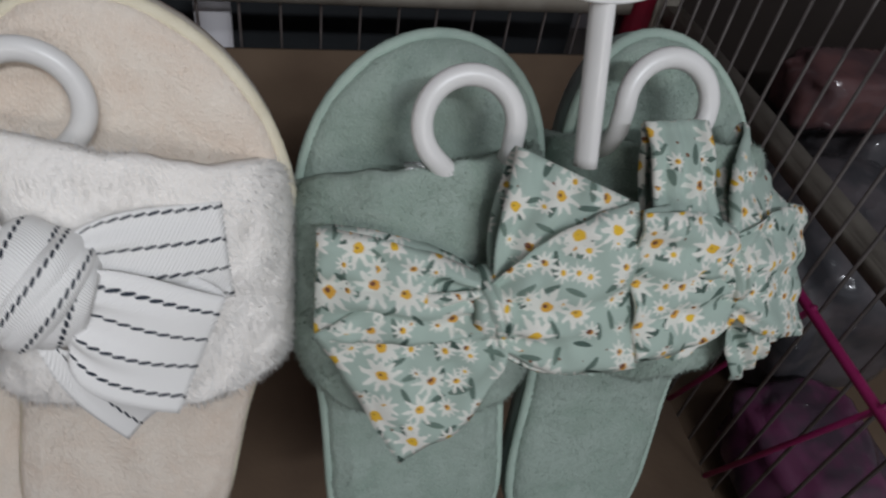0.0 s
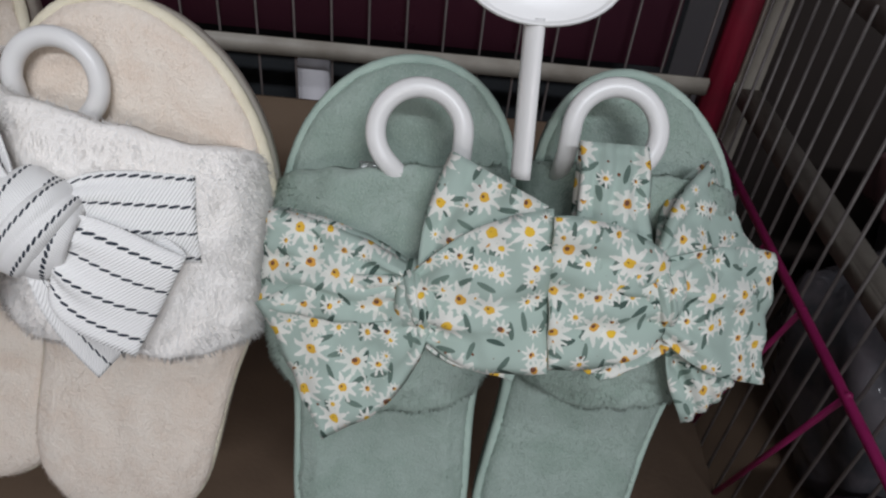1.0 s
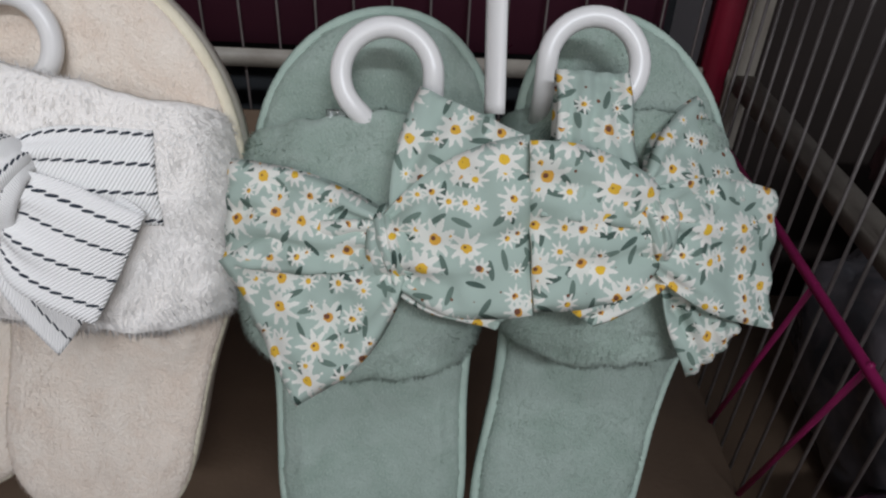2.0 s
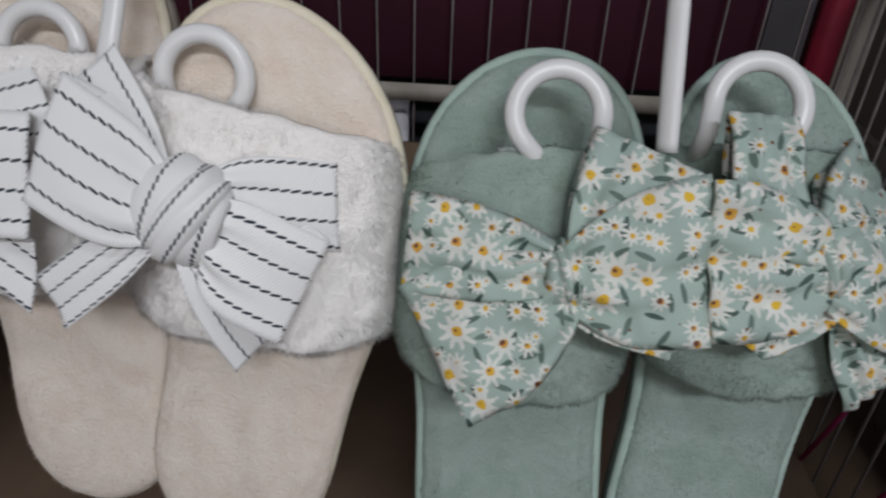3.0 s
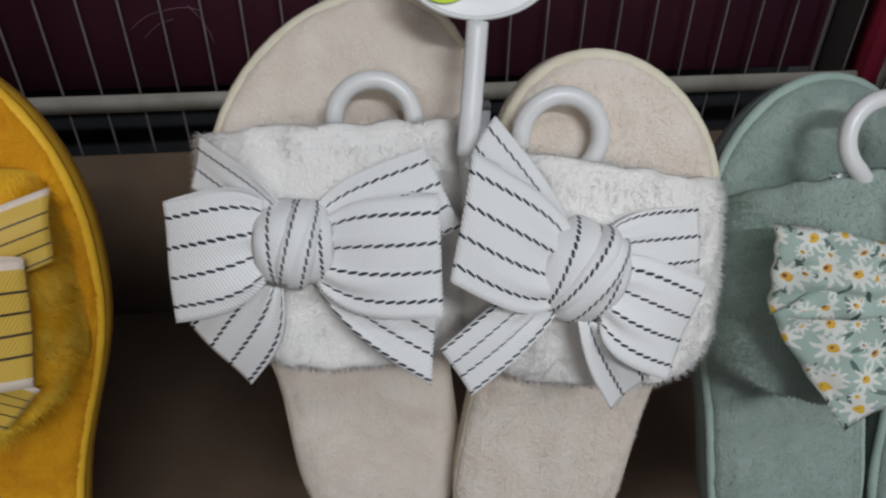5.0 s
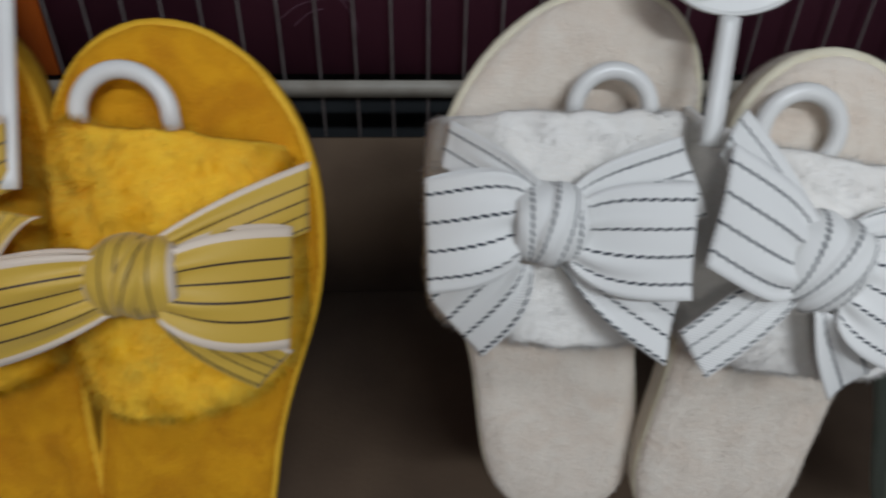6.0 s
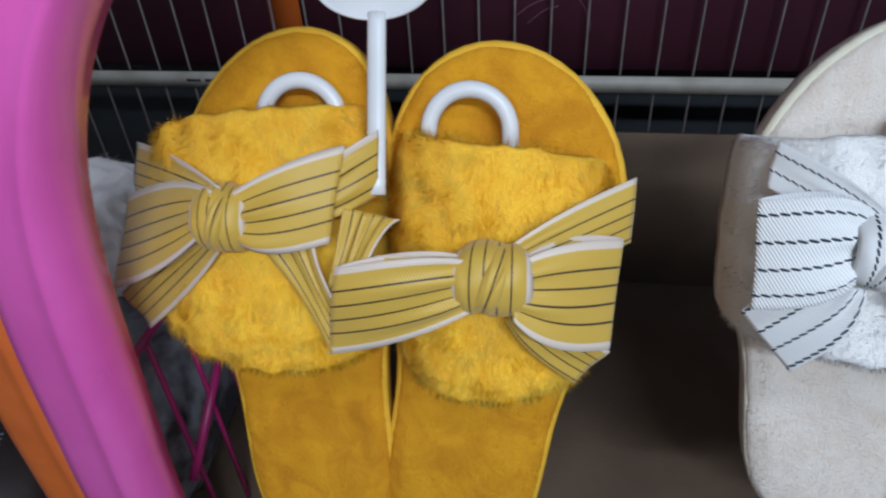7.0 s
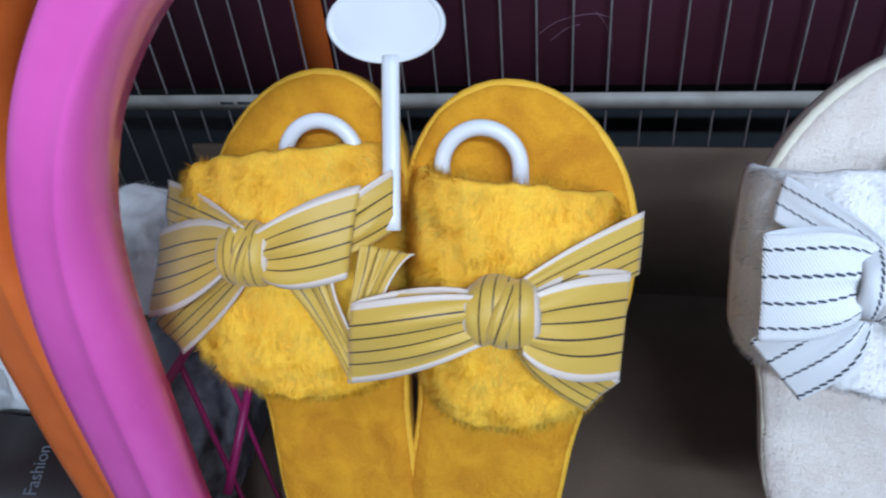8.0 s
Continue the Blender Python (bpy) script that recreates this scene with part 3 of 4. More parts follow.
def knot_band(cx, cy, w, t, h, mat, parent, style, seed, turn, stripe, name):
    """One turn of ribbon round the bow's middle: a bulging sleeve with creases."""
    bm = bmesh.new()
    uvl = bm.loops.layers.uv.new("UVMap")
    coords = {}
    rows = []
    c, s = math.cos(radians(turn)), math.sin(radians(turn))
    for i in range(23):
        q = i / 22
        row = []
        for j in range(29):
            a = -2.0 + 4.0 * j / 28
            crease = math.exp(-((q - 0.5 - 0.22 * a / 2) / 0.08) ** 2) + 0.6 * math.exp(-((q - 0.22 + 0.1 * a) / 0.06) ** 2)
            r = 1 - 0.34 * (2 * q - 1) ** 4 + 0.06 * noise.noise((q * 4, a * 1.5, seed * 3.3)) - 0.07 * crease
            x, y = (q - 0.5) * w * (0.94 + 0.12 * math.cos(a)), t / 2 * math.sin(a) * r
            z = h - 0.012 + 0.016 * math.cos(a) * r
            vert = bm.verts.new((cx + x * c - y * s, cy + x * s + y * c, z))
            coords[vert] = (vert.co.x + seed * 0.4, vert.co.y) if style == "cloth" else (a * t / 2, stripe[0] + (stripe[1] - stripe[0]) * q)
            row.append(vert)
        rows.append(row)
    for a, b in zip(rows, rows[1:]):
        for k in range(28):
            bm.faces.new((a[k], a[k + 1], b[k + 1], b[k]))
    for f in bm.faces:
        for l in f.loops:
            l[uvl].uv = coords[l.vert]
    bmesh.ops.recalc_face_normals(bm, faces=bm.faces[:])
    if sum(f.normal.z for f in bm.faces) < 0:
        bmesh.ops.reverse_faces(bm, faces=bm.faces[:])
    ob = part(name, bm, mat, parent)
    mod = ob.modifiers.new("thickness", "SOLIDIFY")
    mod.thickness = 0.0008
    return ob


def knot(corners, h, mat, parent, style, seed=0, turn=0.0):
    """The bow's middle: a wide wrap and a second one laid slantwise over it."""
    (x0, y0), (x1, y1) = [(p[0] / 1000, p[1] / 1000) for p in corners]
    cx, cy, w, t = (x0 + x1) / 2, (y0 + y1) / 2, abs(x1 - x0), abs(y1 - y0)
    if style == "yellow":
        knot_band(cx, cy, w, t, h, mat, parent, style, seed, turn, (0.0, 1.0), "knot")
        knot_band(cx + 0.02 * w, cy, 0.34 * w, 0.93 * t, h + 0.0022, mat, parent, style, seed + 2, turn - 17, (0.42, 0.75), "knot_fold")
    elif style == "white":
        knot_band(cx, cy, w, 0.94 * t, h, mat, parent, style, seed, turn, (-0.02, 0.74), "knot")
        knot_band(cx + 0.06 * w, cy - 0.02 * t, 0.52 * w, t, h + 0.0024, mat, parent, style, seed + 2, turn - 16, (0.27, 0.73), "knot_fold")
    else:
        knot_band(cx, cy, w, t, h, mat, parent, style, seed, turn, (0, 1), "knot")
        knot_band(cx, cy, 0.5 * w, 0.95 * t, h + 0.002, mat, parent, style, seed + 2, turn + 20, (0, 1), "knot_fold")


def slipper(label, group, frame_of, sole, strap, colours, seed):
    """An open-toed plush slipper: sole, bound edge, insole pad and padded strap. Returns the thing, placed in its leaning frame."""
    edge, seam, pad, fur, pad_hair, fur_hair, coat, puffy, gaps = colours
    toe, heel, ball, back, skew, bent = sole
    base = new("slipper")
    base.matrix_world = frame_of
    tagged(base, label, "slipper", group)
    pts = outline(toe, heel, ball, back, skew)
    part("sole", sag(slab(pts, [(0.004, -0.020), (0.0008, -0.0175), (0.0002, -0.010), (0.0006, -0.003), (0.003, 0.0)]), bent), edge, base, "soft foam sole")
    part("seam_binding", sag(seam_mesh(pts), bent), seam, base, "overlocked edge binding")
    pad_ob = part("insole", sag(slab(cover(pts, *gaps, seed), [(0.0006, -0.002), (0, 0.0008), (0.0007, 0.0022), (0.0028, 0.0040), (0.0070, 0.0054)], 0.0021, seed), bent), pad, base, "plush insole")
    band = part("strap", strap_mesh(*strap, seed, puffy), fur, base, "padded plush strap")
    mod = band.modifiers.new("thickness", "SOLIDIFY")
    mod.thickness, mod.offset = 0.004, -1
    count, length = coat
    fuzz("plush_coat", band, fur_hair, count, length, seed + 50, base, (0, -0.75, 0))
    fuzz("plush_coat", pad_ob, pad_hair, 12000, 0.0018, seed + 90, base, (0, -0.9, 0), 0.6, 0.00016)
    return base


def bow(parent, mat, style, pieces, wrap, height, turn=0.0, seed=0):
    """A tied bow: a part under the slipper that holds its loops, tails and knot."""
    holder = new("bow")
    holder.parent = parent
    for i, (name, quad, loop, stripe) in enumerate(pieces):
        ribbon(quad, mat, holder, style, loop, 0.005 if loop else 0.002, 0.0020 if style != "cloth" else 0.0030, seed + i * 1.7, name, stripe)
    knot(wrap, height, mat, holder, style, seed, turn)
    return holder


CL, CR, YF, GF = sole_frame(22, 0.283), sole_frame(18, 0.257), sole_frame(22, 0.278), sole_frame(28, 0.283)
cream = (CREAM_EDGE, CREAM_SEAM, CREAM, WHITE_FUR, HAIR_CREAM, HAIR_WHITE, (14000, 0.0034), 0.0020, (0.0026, 0.0004))
yellow = (YELLOW_EDGE, YELLOW_SEAM, YELLOW_PAD, YELLOW, HAIR_YELLOW_PAD, HAIR_YELLOW, (18000, 0.0050), 0.0030, (0.0016, 0.0018))
sage = (SAGE_EDGE, SAGE_SEAM, SAGE, SAGE, HAIR_SAGE, HAIR_SAGE, (16000, 0.0020), 0.0012, (0.0026, 0.0026))

cream_l = slipper("cream plush slipper with white black-striped ribbon bow", "slippers on hangers", CL, ((-233, 38), (-203, -252), 126, 90, 30, 0.027), (-221, 64, 0.056, (-20, -13, -18), (-112, -118, -120)), cream, 1)
bow(cream_l, RIBBON_WHITE, "white", [
    ("tail", ((-243, -38, 56), (-250, -46, 54), (-274, -17, 24), (-278, -37, 30)), False, (0, 0.6)),
    ("tail", ((-223, -47, 56), (-219, -58, 54), (-183, -22, 57), (-169, -55, 56)), False, (0, 0.9)),
    ("tail", ((-254, -77, 54), (-244, -79, 56), (-284, -95, 36), (-260, -122, 42)), False, (0.1, 0.9)),
    ("tail", ((-213, -79, 56), (-224, -78, 56), (-181, -88, 62), (-184, -118, 62)), False, (0.2, 0.9)),
    ("loop", ((-250, -40, 58), (-251, -72, 60), (-285, -40, 48), (-284, -88, 54)), True, (0, 1)),
    ("loop", ((-220, -51, 60), (-221, -74, 62), (-179, -39, 66), (-179, -86, 72)), True, (0, 1)),
], ((-249, -39), (-220, -75)), 0.066, 0, 1)

cream_r = slipper("cream plush slipper with twisted white striped bow", "slippers on hangers", CR, ((-77, 17), (-133, -253), 113, 93, -22, 0.018), (-105, 63, 0.044, (-4, -22, -40), (-112, -122, -122)), cream, 2)
bow(cream_r, RIBBON_WHITE, "white", [
    ("tail", ((-130, -39, 42), (-144, -39, 40), (-154, 0, 25), (-168, -17, 36)), False, (0, 0.6)),
    ("tail", ((-107, -46, 40), (-105, -63, 42), (-67, -41, 26), (-65, -77, 28)), False, (0.1, 0.9)),
    ("tail", ((-147, -69, 44), (-135, -76, 46), (-180, -89, 46), (-168, -109, 50)), False, (0.1, 0.9)),
    ("tail", ((-122, -83, 46), (-105, -90, 44), (-105, -128, 38), (-87, -106, 42)), False, (0.2, 0.8)),
    ("loop", ((-132, -40, 46), (-138, -70, 48), (-165, -11, 44), (-176, -57, 58)), True, (0, 1)),
    ("loop", ((-107, -56, 46), (-111, -87, 48), (-67, -70, 38), (-85, -110, 47)), True, (0, 1)),
], ((-139, -39), (-106, -83)), 0.052, -22, 2)

yellow_l = slipper("mustard yellow plush slipper with striped satin bow", "slippers on hangers", YF, ((-532, 31), (-506, -300), 121, 95, 27, 0.025), (-524, 64, 0.056, (-30, -5, -8), (-116, -138, -134)), yellow, 3)
bow(yellow_l, RIBBON_YELLOW, "yellow", [
    ("tail", ((-469, -23, 52), (-474, -51, 52), (-454, -12, 40), (-454, -42, 40)), False, (0, 0.7)),
    ("tail", ((-445, -58, 44), (-470, -51, 52), (-458, -77, 60), (-480, -96, 62)), False, (0, 0.9)),
    ("tail", ((-472, -53, 56), (-512, -64, 56), (-469, -87, 66), (-471, -113, 66)), False, (0, 0.9)),
    ("tail", ((-530, -37, 56), (-541, -44, 50), (-589, -24, 16), (-594, -55, 14)), False, (0, 0.8)),
    ("tail", ((-543, -66, 50), (-531, -69, 54), (-608, -108, 16), (-588, -125, 24)), False, (0.2, 1)),
    ("loop", ((-535, -42, 58), (-536, -58, 60), (-598, -53, 14), (-605, -102, 26)), True, (0, 1)),
    ("loop", ((-512, -38, 60), (-508, -61, 64), (-467, -18, 52), (-473, -61, 62)), True, (0, 1)),
], ((-537, -36), (-511, -69)), 0.066, 0, 3)

yellow_r = slipper("mustard yellow plush slipper with wide satin bow", "slippers on hangers", YF, ((-381, 24), (-430, -296), 127, 97, -15, 0.026), (-399, 56, 0.058, (-16, -18, -32), (-130, -146, -122)), yellow, 4)
bow(yellow_r, RIBBON_YELLOW, "yellow", [
    ("tail", ((-390, -60, 62), (-382, -68, 60), (-335, -33, 25), (-336, -63, 30)), False, (0, 0.8)),
    ("tail", ((-380, -91, 60), (-387, -96, 60), (-343, -113, 42), (-359, -130, 43)), False, (1, 0.2)),
    ("tail", ((-414, -62, 66), (-414, -69, 66), (-449, -63, 70), (-444, -72, 72)), False, (0, 0.6)),
    ("loop", ((-414, -65, 70), (-414, -88, 72), (-465, -67, 78), (-473, -113, 67)), True, (0, 1)),
    ("loop", ((-384, -66, 68), (-382, -89, 70), (-341, -58, 42), (-344, -110, 46)), True, (0, 1)),
], ((-415, -56), (-381, -90)), 0.074, 0, 4)

sage_l = slipper("sage green plush slipper with daisy print cloth bow", "slippers on hangers", GF, ((6, -1), (15, -270), 107, 89, 9, 0.019), (8, 55, 0.050, (-63, -47, -46), (-134, -152, -140)), sage, 5)
bow(sage_l, CLOTH, "cloth", [
    ("loop", ((19, -86, 58), (20, -96, 60), (-36, -66, 46), (-38, -104, 50)), True, (0, 1)),
    ("tail", ((19, -90, 62), (23, -110, 62), (-39, -103, 50), (-9, -155, 55)), False, (0, 1)),
    ("loop", ((26, -83, 60), (43, -89, 64), (32, -38, 54), (68, -54, 66)), True, (0, 1)),
    ("loop", ((27, -82, 64), (31, -105, 64), (69, -54, 72), (73, -114, 70)), True, (0, 1)),
    ("tail", ((30, -102, 62), (32, -112, 60), (72, -106, 66), (62, -122, 62)), False, (0, 1)),
], ((16, -80), (32, -107)), 0.066, 0, 5)

sage_r = slipper("sage green plush slipper with large daisy print bow", "slippers on hangers", GF, ((138, -3), (93, -270), 99, 79, -24, 0.019), (114, 51, 0.050, (-43, -41, -48), (-132, -142, -120)), sage, 6)
bow(sage_r, CLOTH, "cloth", [
    ("loop", ((115, -64, 58), (125, -79, 58), (141, -34, 19), (165, -69, 22)), True, (0, 1)),
    ("tail", ((121, -94, 54), (131, -103, 52), (139, -143, 44), (158, -123, 42)), False, (0, 1)),
    ("loop", ((74, -74, 70), (114, -78, 64), (80, -30, 50), (107, -30, 46)), True, (0, 1)),
    ("loop", ((111, -70, 64), (112, -98, 64), (69, -56, 76), (74, -113, 70)), True, (0, 1)),
    ("tail", ((113, -96, 60), (119, -105, 56), (75, -105, 66), (97, -120, 60)), False, (0, 1)),
    ("loop", ((118, -72, 60), (122, -99, 60), (174, -70, 24), (169, -122, 40)), True, (0, 1)),
], ((107, -68), (123, -99)), 0.066, 0, 6)


# ---- hangers ----
def hanger(label, frame_of, rings, stem, disc, sticker=False):
    """A white plastic slipper hanger: flat stem, oval head and two hooked rings (centre, radius in millimetres)."""
    base = new("slipper_hanger")
    base.matrix_world = frame_of
    tagged(base, label, "hanger", "hangers")
    for cx, cy, r, lift, curl, own in rings:
        shift = frame_of.inverted() @ own
        arc = []
        for k in range(25):
            a = radians((-45 if curl > 0 else 0) + (180 + 45 * abs(curl)) * k / 24)
            arc.append(((cx + r * math.cos(a)) / 1000, (cy + r * math.sin(a)) / 1000, lift))
        bend_a, bend_b = (-0.010 if curl > 0 else 0), (0.010 if curl < 0 else 0)
        legs_a = [(arc[0][0] + 2 * bend_a, arc[0][1] - 0.022, lift - 0.018), (arc[0][0] + bend_a, arc[0][1] - 0.010, lift - 0.004)]
        legs_b = [(arc[-1][0] + bend_b, arc[-1][1] - 0.010, lift - 0.004), (arc[-1][0] + 2 * bend_b, arc[-1][1] - 0.022, lift - 0.018)]
        part("ring", tube_mesh([shift @ Vector(q) for q in legs_a + arc + legs_b], 0.0041, 14, 0.9), PLASTIC, base)
    (x0, y0, h0), (x1, y1, h1) = stem
    part("stem", tube_mesh(spline([(x0 / 1000, y0 / 1000, h0), ((x0 + x1) / 2000, (y0 + y1) / 2000, (h0 + h1) / 2), (x1 / 1000, y1 / 1000, h1)], 12), 0.0046, 10, 0.6), PLASTIC, base)
    dx, dy, rx, ry, h = disc
    bm = bmesh.new()
    n = 48
    rows = []
    for f, z in ((1.0, -0.0012), (1.015, 0.0004), (1.0, 0.002), (0.965, 0.0022), (0.93, 0.0012), (0.90, 0.0010), (0.4, 0.0010)):
        rows.append([bm.verts.new(((dx + rx * f * math.cos(2 * math.pi * k / n)) / 1000, (dy + ry * f * math.sin(2 * math.pi * k / n)) / 1000, h + z)) for k in range(n)])
    for a, b in zip(rows, rows[1:]):
        for k in range(n):
            bm.faces.new((a[k], a[(k + 1) % n], b[(k + 1) % n], b[k]))
    bm.faces.new(rows[0][::-1])
    bm.faces.new(rows[-1])
    bmesh.ops.recalc_face_normals(bm, faces=bm.faces[:])
    head = part("head", bm, PLASTIC, base, "oval white plastic head with a raised rim")
    if sticker:
        bm = bmesh.new()
        bmesh.ops.create_circle(bm, cap_ends=True, segments=28, radius=0.013, matrix=Matrix.Translation(((dx - 14) / 1000, (dy + 1) / 1000, h + 0.0026)))
        tag = part("sticker", bm, STICKER, head, "fluorescent yellow price sticker")
        for k, (a, b) in enumerate(((-19, -13.5), (-14.5, -9))):
            part("mark", box((dx + a) / 1000, (dx + b) / 1000, (dy - 2) / 1000, (dy + 0.2) / 1000, h + 0.0027, h + 0.0031, 0), INK, head)
    return base


hanger("white plastic slipper hanger holding yellow slippers", YF, ((-414, -14, 19.6, 0.019, 0, YF), (-498, -11, 19.6, 0.017, 0, YF)), ((-459, 40, 0.016), (-455, -42, 0.041)), (-461, 55, 29.5, 18.5, 0.0155))
hanger("white plastic slipper hanger with yellow price sticker", CL, ((-201.5, -13.5, 17, 0.020, 0, CL), (-124, -11.5, 17, 0.013, 1, CR)), ((-158, 25, 0.034), (-164, -28, 0.040)), (-157, 44, 29.5, 18.5, 0.034), True)
hanger("white plastic slipper hanger holding sage slippers", GF, ((19, -32.5, 17.4, 0.036, -1, GF), (96, -25.5, 17.4, 0.036, 1, GF)), ((57, 12, 0.055), (59, -46, 0.048)), (58, 27, 29, 18, 0.057))


def clear_tag(parent, x, y, h, seed):
    """A scrap of clear film left from the swing tag."""
    rows = [[((x + 4 * (u - 0.5) * 2.0 + 1.2 * noise.noise((u * 5, v * 3, seed))) / 1000, (y + 4 * (v - 0.5)) / 1000, h + 0.0022 * noise.noise((u * 6, v * 6, seed)) + 0.001) for u in [k / 10 for k in range(11)]] for v in [k / 5 for k in range(6)]]
    ob = part("clear_tag", grid(rows), CLEAR, parent, "crinkled clear plastic tag")
    mod = ob.modifiers.new("thickness", "SOLIDIFY")
    mod.thickness = 0.0003
    return ob


clear_tag(sage_l, 0, -48, 0.033, 3.0)


# ---- moulded plastic chairs beside the rack ----
def chair_frame(label, mat, offset):
    """A curved moulded leg of a plastic chair: a broad band with a raised ridge, running from the floor up into its arch."""
    line = spline([(-0.455, 0.14, 0.850), (-0.478, 0.145, 0.835), (-0.513, 0.15, 0.806), (-0.543, 0.15, 0.768), (-0.567, 0.15, 0.718), (-0.5825, 0.15, 0.654), (-0.592, 0.15, 0.569), (-0.5985, 0.15, 0.49), (-0.61, 0.15, 0.25), (-0.62, 0.15, 0.0)], 70)
    rows = []
    n = len(line)
    for i, p in enumerate(line):
        way = (line[min(i + 1, n - 1)] - line[max(i - 1, 0)]).normalized()
        side = way.cross(Vector((0, 1, 0))).normalized()
        out = side.cross(way).normalized()
        if out.y > 0:
            out = -out
        if side.x < 0:
            side = -side
        w = 0.0150 + 0.0085 * (1 - smoothstep(0.60, 0.81, p.z))
        row = []
        for a, d in ((-1.0, -0.020), (-1.0, -0.008), (-0.96, -0.002), (-0.85, 0.0018), (-0.6, 0.0032), (-0.3, 0.0038), (0.0, 0.0042), (0.2, 0.0046), (0.34, 0.0060), (0.44, 0.0062), (0.54, 0.0050), (0.7, 0.0020), (0.86, -0.003), (0.97, -0.010), (1.0, -0.020), (0.9, -0.021), (-0.9, -0.021)):
            row.append(p + Vector(offset) + side * a * w + out * d)
        row.append(row[0])
        rows.append(row)
    bm = grid(rows)
    bmesh.ops.remove_doubles(bm, verts=bm.verts[:], dist=1e-5)
    bmesh.ops.recalc_face_normals(bm, faces=bm.faces[:])
    base = new("plastic_chair")
    tagged(base, label, "chair")
    part("leg", bm, mat, base)
    return base


chair_frame("glossy pink moulded plastic chair leg beside the rack", PINK, (-0.005, 0, 0))
chair_frame("scuffed orange moulded plastic chair leg behind pink one", ORANGE, (-0.069, 0.03, 0.0))


# ---- stock on either side of the rack ----
def parcel(name, label, centre, size, mat, seed, category="parcel"):
    """A soft crumpled thing in clear film."""
    bm = bmesh.new()
    bmesh.ops.create_icosphere(bm, subdivisions=4, radius=1)
    for v in bm.verts:
        d = v.co.normalized()
        q = Vector([abs(c) ** 0.6 * (1 if c > 0 else -1) for c in d])
        r = 1 + 0.16 * noise.noise(d * 2.1 + Vector((seed, 0, 0))) + 0.07 * noise.noise(d * 6 + Vector((0, seed, 0)))
        v.co = Vector((q.x * size[0], q.y * size[1], q.z * size[2])) * r * 0.8 + Vector(centre)
    return tagged(link_mesh(name, bm, mat), label, category)


def film(name, base, other):
    """Stock seen through crinkled clear film: a sharp coat over a soft base."""
    m, nodes, links, out = material(name)
    place = nodes.new("ShaderNodeTexCoord").outputs["Object"]
    big = add(nodes, "ShaderNodeTexNoise", Scale=22.0, Detail=3.0)
    crease = add(nodes, "ShaderNodeTexVoronoi", Scale=60.0)
    for n in (big, crease):
        links.new(place, n.inputs["Vector"])
    ramp = nodes.new("ShaderNodeMapRange")
    ramp.inputs[1].default_value, ramp.inputs[2].default_value = 0.42, 0.58
    links.new(big.outputs[0], ramp.inputs[0])
    links.new(mix_colour(nodes, links, ramp.outputs[0], rgba(base), rgba(other)), out.inputs["Base Color"])
    out.inputs["Roughness"].default_value = 0.7
    out.inputs["Coat Weight"].default_value = 0.8
    out.inputs["Coat Roughness"].default_value = 0.12
    b = add(nodes, "ShaderNodeBump", Strength=0.6, Distance=0.004)
    links.new(crease.outputs[0], b.inputs["Height"])
    links.new(b.outputs[0], out.inputs["Coat Normal"])
    return m


DARK_FILM = film("dark_goods_in_film", (0.03, 0.03, 0.035), (0.07, 0.06, 0.065))
PLUM_FILM = film("plum_goods_in_film", (0.10, 0.016, 0.06), (0.035, 0.015, 0.03))
GREY_FILM = film("grey_goods_in_film", (0.28, 0.29, 0.31), (0.04, 0.04, 0.05))
SKIN = film("dusky_red_goods_in_film", (0.09, 0.035, 0.035), (0.05, 0.022, 0.025))
tagged(link_mesh("side_shelf", box(0.33, 1.2, 0.0, 0.72, 0, 0.215, 0.002), CARD), "brown board base of the neighbouring bay", "shelf")
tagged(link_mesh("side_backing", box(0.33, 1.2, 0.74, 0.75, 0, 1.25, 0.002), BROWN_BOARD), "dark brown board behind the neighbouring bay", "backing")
parcel("wrapped_parcel", "dark goods wrapped in clear crinkled film", (0.50, 0.46, 0.33), (0.12, 0.14, 0.13), DARK_FILM, 1)
parcel("wrapped_parcel", "dusky red goods wrapped in clear film", (0.52, 0.56, 0.49), (0.09, 0.05, 0.045), SKIN, 2)
parcel("wrapped_parcel", "plum goods wrapped in crinkled film", (0.42, 0.28, 0.265), (0.08, 0.09, 0.06), PLUM_FILM, 3)
parcel("wrapped_parcel", "dark goods wrapped in clear crinkled film", (0.66, 0.60, 0.34), (0.14, 0.11, 0.15), DARK_FILM, 4)

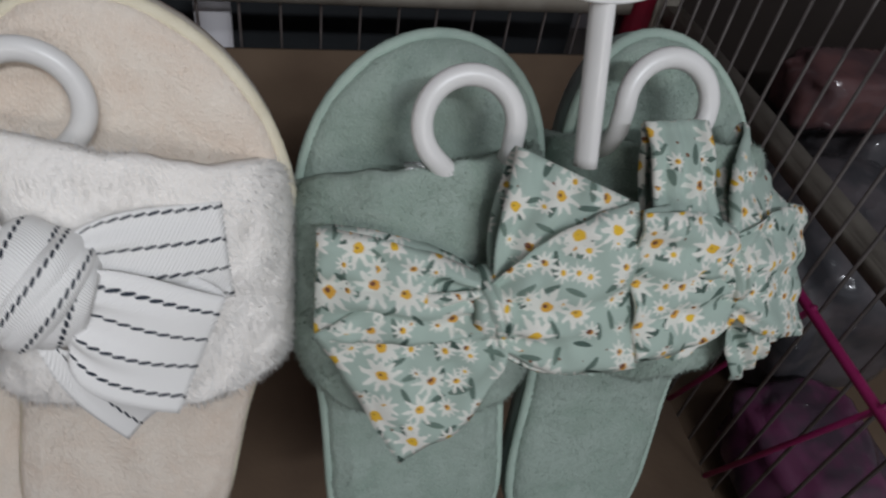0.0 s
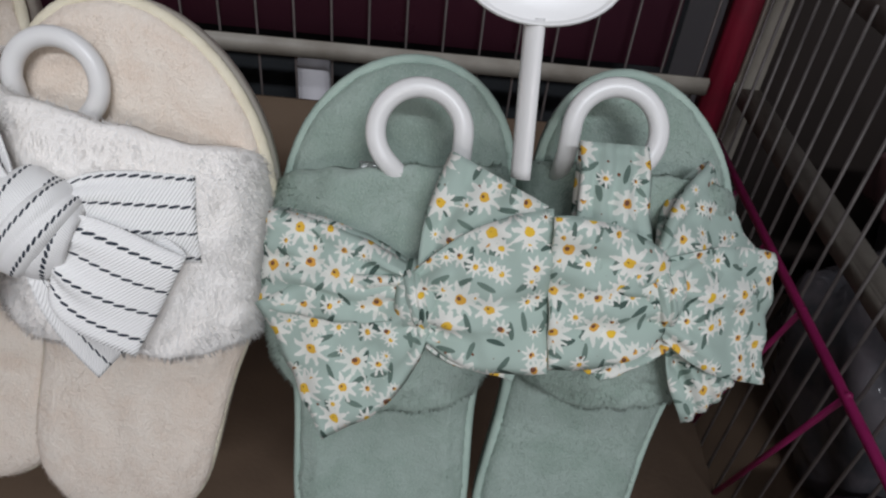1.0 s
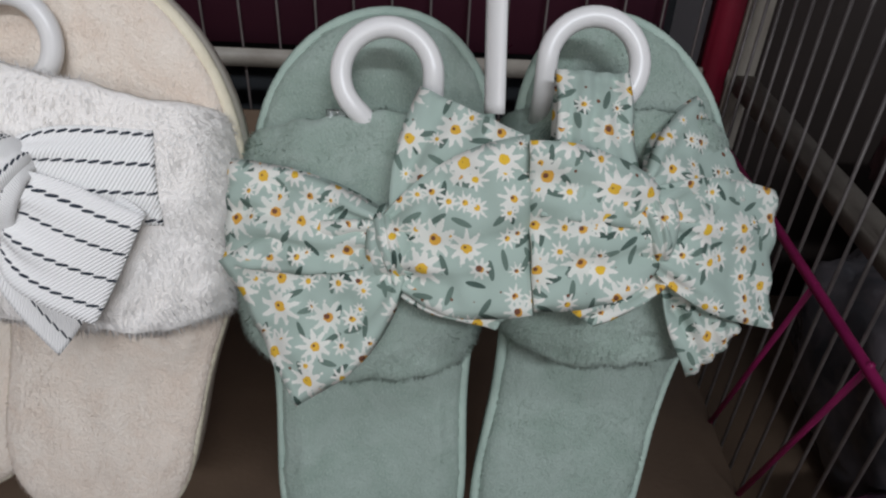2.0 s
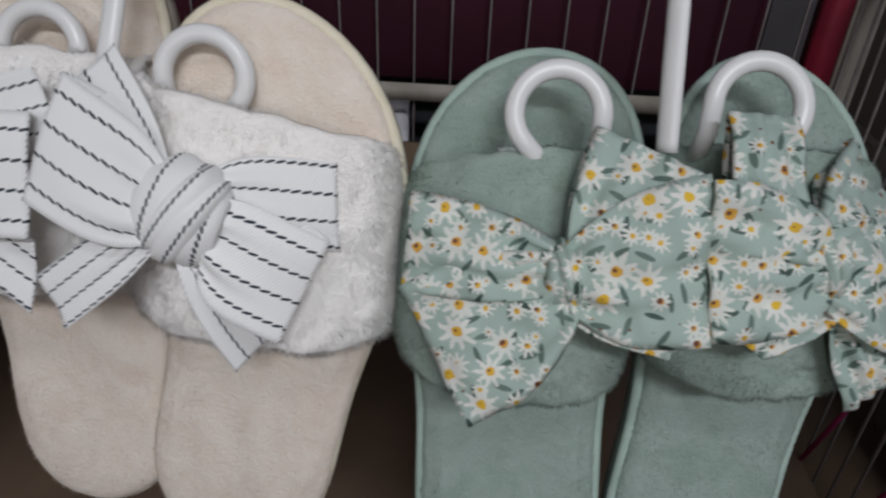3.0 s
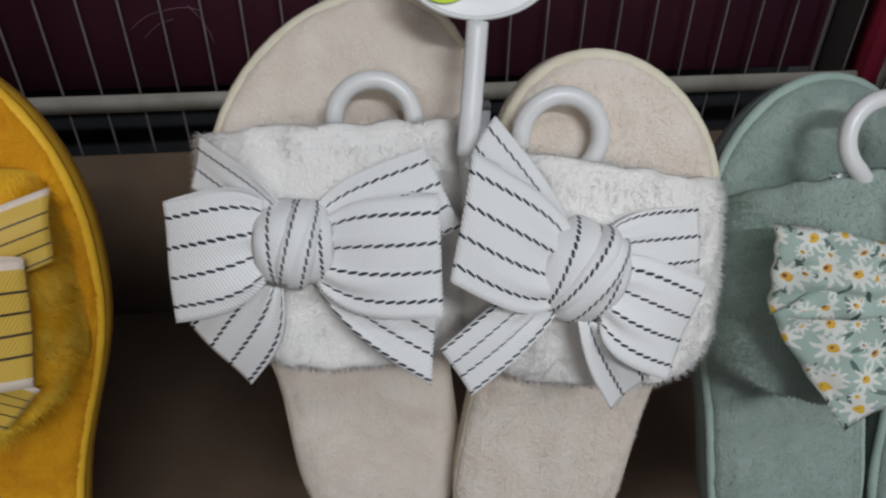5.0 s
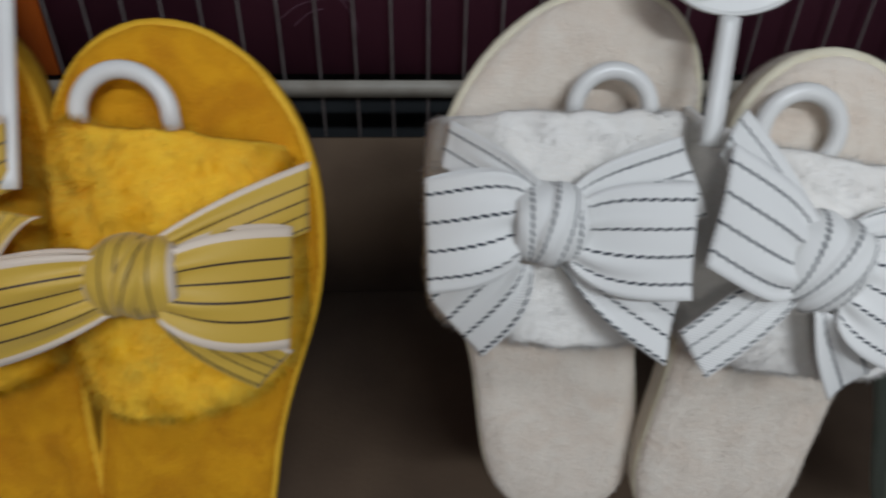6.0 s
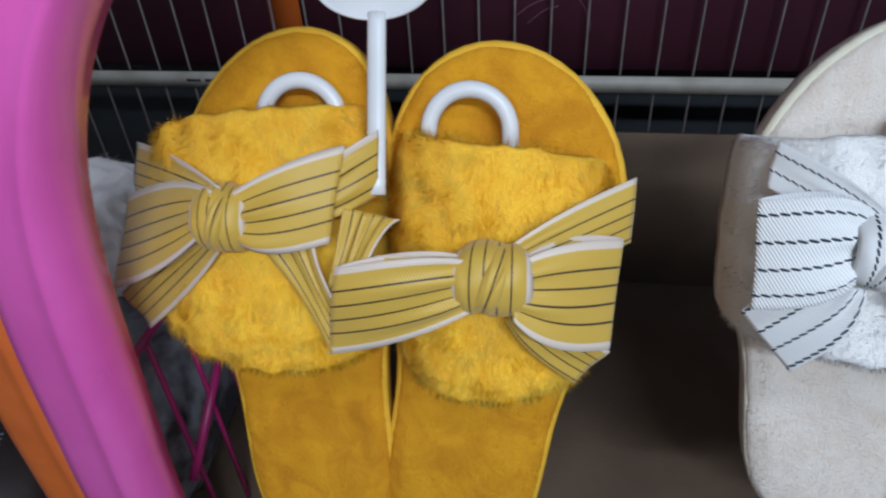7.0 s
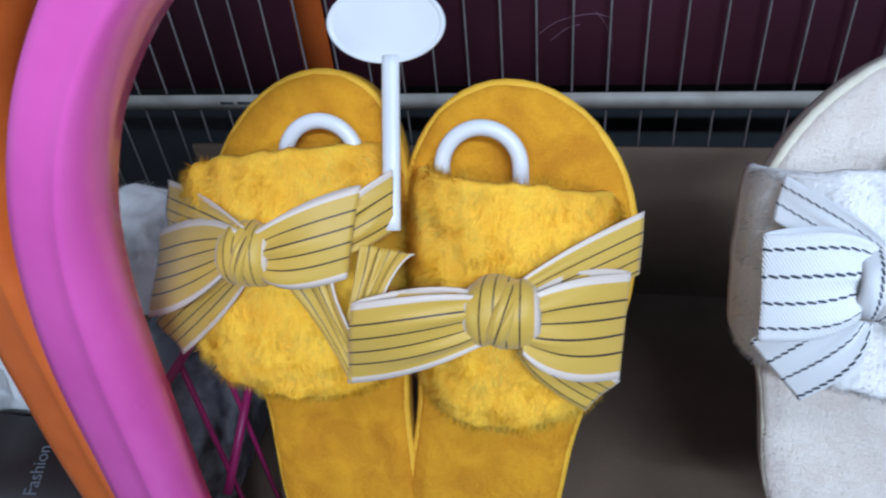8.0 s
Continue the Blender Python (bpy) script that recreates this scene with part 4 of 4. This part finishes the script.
# left of the yellow pair: pink basket wires, wrapped stock, a white plush slipper and a dark box
basket = tagged(new("wire_basket"), "pink coated wire basket side panel holding wrapped stock", "basket")
part("brace", tube_mesh([(-0.62, 0.225, 0.415), (-0.62, 0.33, 0.475)], 0.0036, 8), PINK_WIRE, basket, "pink coated diagonal wire")
for k in range(7):
    y = 0.20 + k * 0.040
    part("basket_wire", tube_mesh([(-0.622, y, SHELF), (-0.622, y, 0.545)], 0.0021, 6), PINK_WIRE, basket)
part("rim", tube_mesh([(-0.622, 0.19, 0.545), (-0.622, 0.46, 0.545)], 0.003, 8), PINK_WIRE, basket)
parcel("wrapped_parcel", "grey plush goods wrapped in clear crinkled film", (-0.71, 0.33, 0.385), (0.075, 0.14, 0.085), GREY_FILM, 7)
parcel("wrapped_parcel", "dark goods wrapped in clear crinkled film", (-0.70, 0.48, 0.40), (0.08, 0.10, 0.11), DARK_FILM, 8)
fluffy = parcel("plush_slipper", "white long-haired plush slipper behind the basket", (-0.725, 0.375, 0.525), (0.052, 0.05, 0.065), WHITE_FUR, 9, "slipper")
fuzz("plush_coat", fluffy, HAIR_WHITE, 14000, 0.009, 77, fluffy, (0, 0, -1.0))
fluffy = parcel("plush_slipper", "white long-haired plush slipper on a dark box", (-0.905, 0.37, 0.42), (0.075, 0.06, 0.13), WHITE_FUR, 10, "slipper")
fuzz("plush_coat", fluffy, HAIR_WHITE, 18000, 0.011, 78, fluffy, (0, 0, -1.0))
BROWN_BOX = surface("dark_brown_card", (0.035, 0.022, 0.02), (0.025, 0.016, 0.015), 12, 0.5)
shoe_box = tagged(new("shoe_box"), "dark brown shoe box with pale script lettering", "box")
part("carton", box(-1.03, -0.77, 0.17, 0.30, SHELF, 0.385, 0.002), BROWN_BOX, shoe_box)
curve = bpy.data.curves.new("lettering", "FONT")
curve.body, curve.size, curve.extrude, curve.shear, curve.align_x = "Fashion", 0.017, 0.0002, 0.25, "LEFT"
GREY_INK = surface("pale_grey_ink", (0.16, 0.16, 0.18), (0.12, 0.12, 0.13), 40, 0.6)
curve.materials.append(GREY_INK)
script = new("lettering", curve)
script.parent = shoe_box
script.matrix_world = pose(-0.800, 0.222, 0.3856, 0, 0, 110)
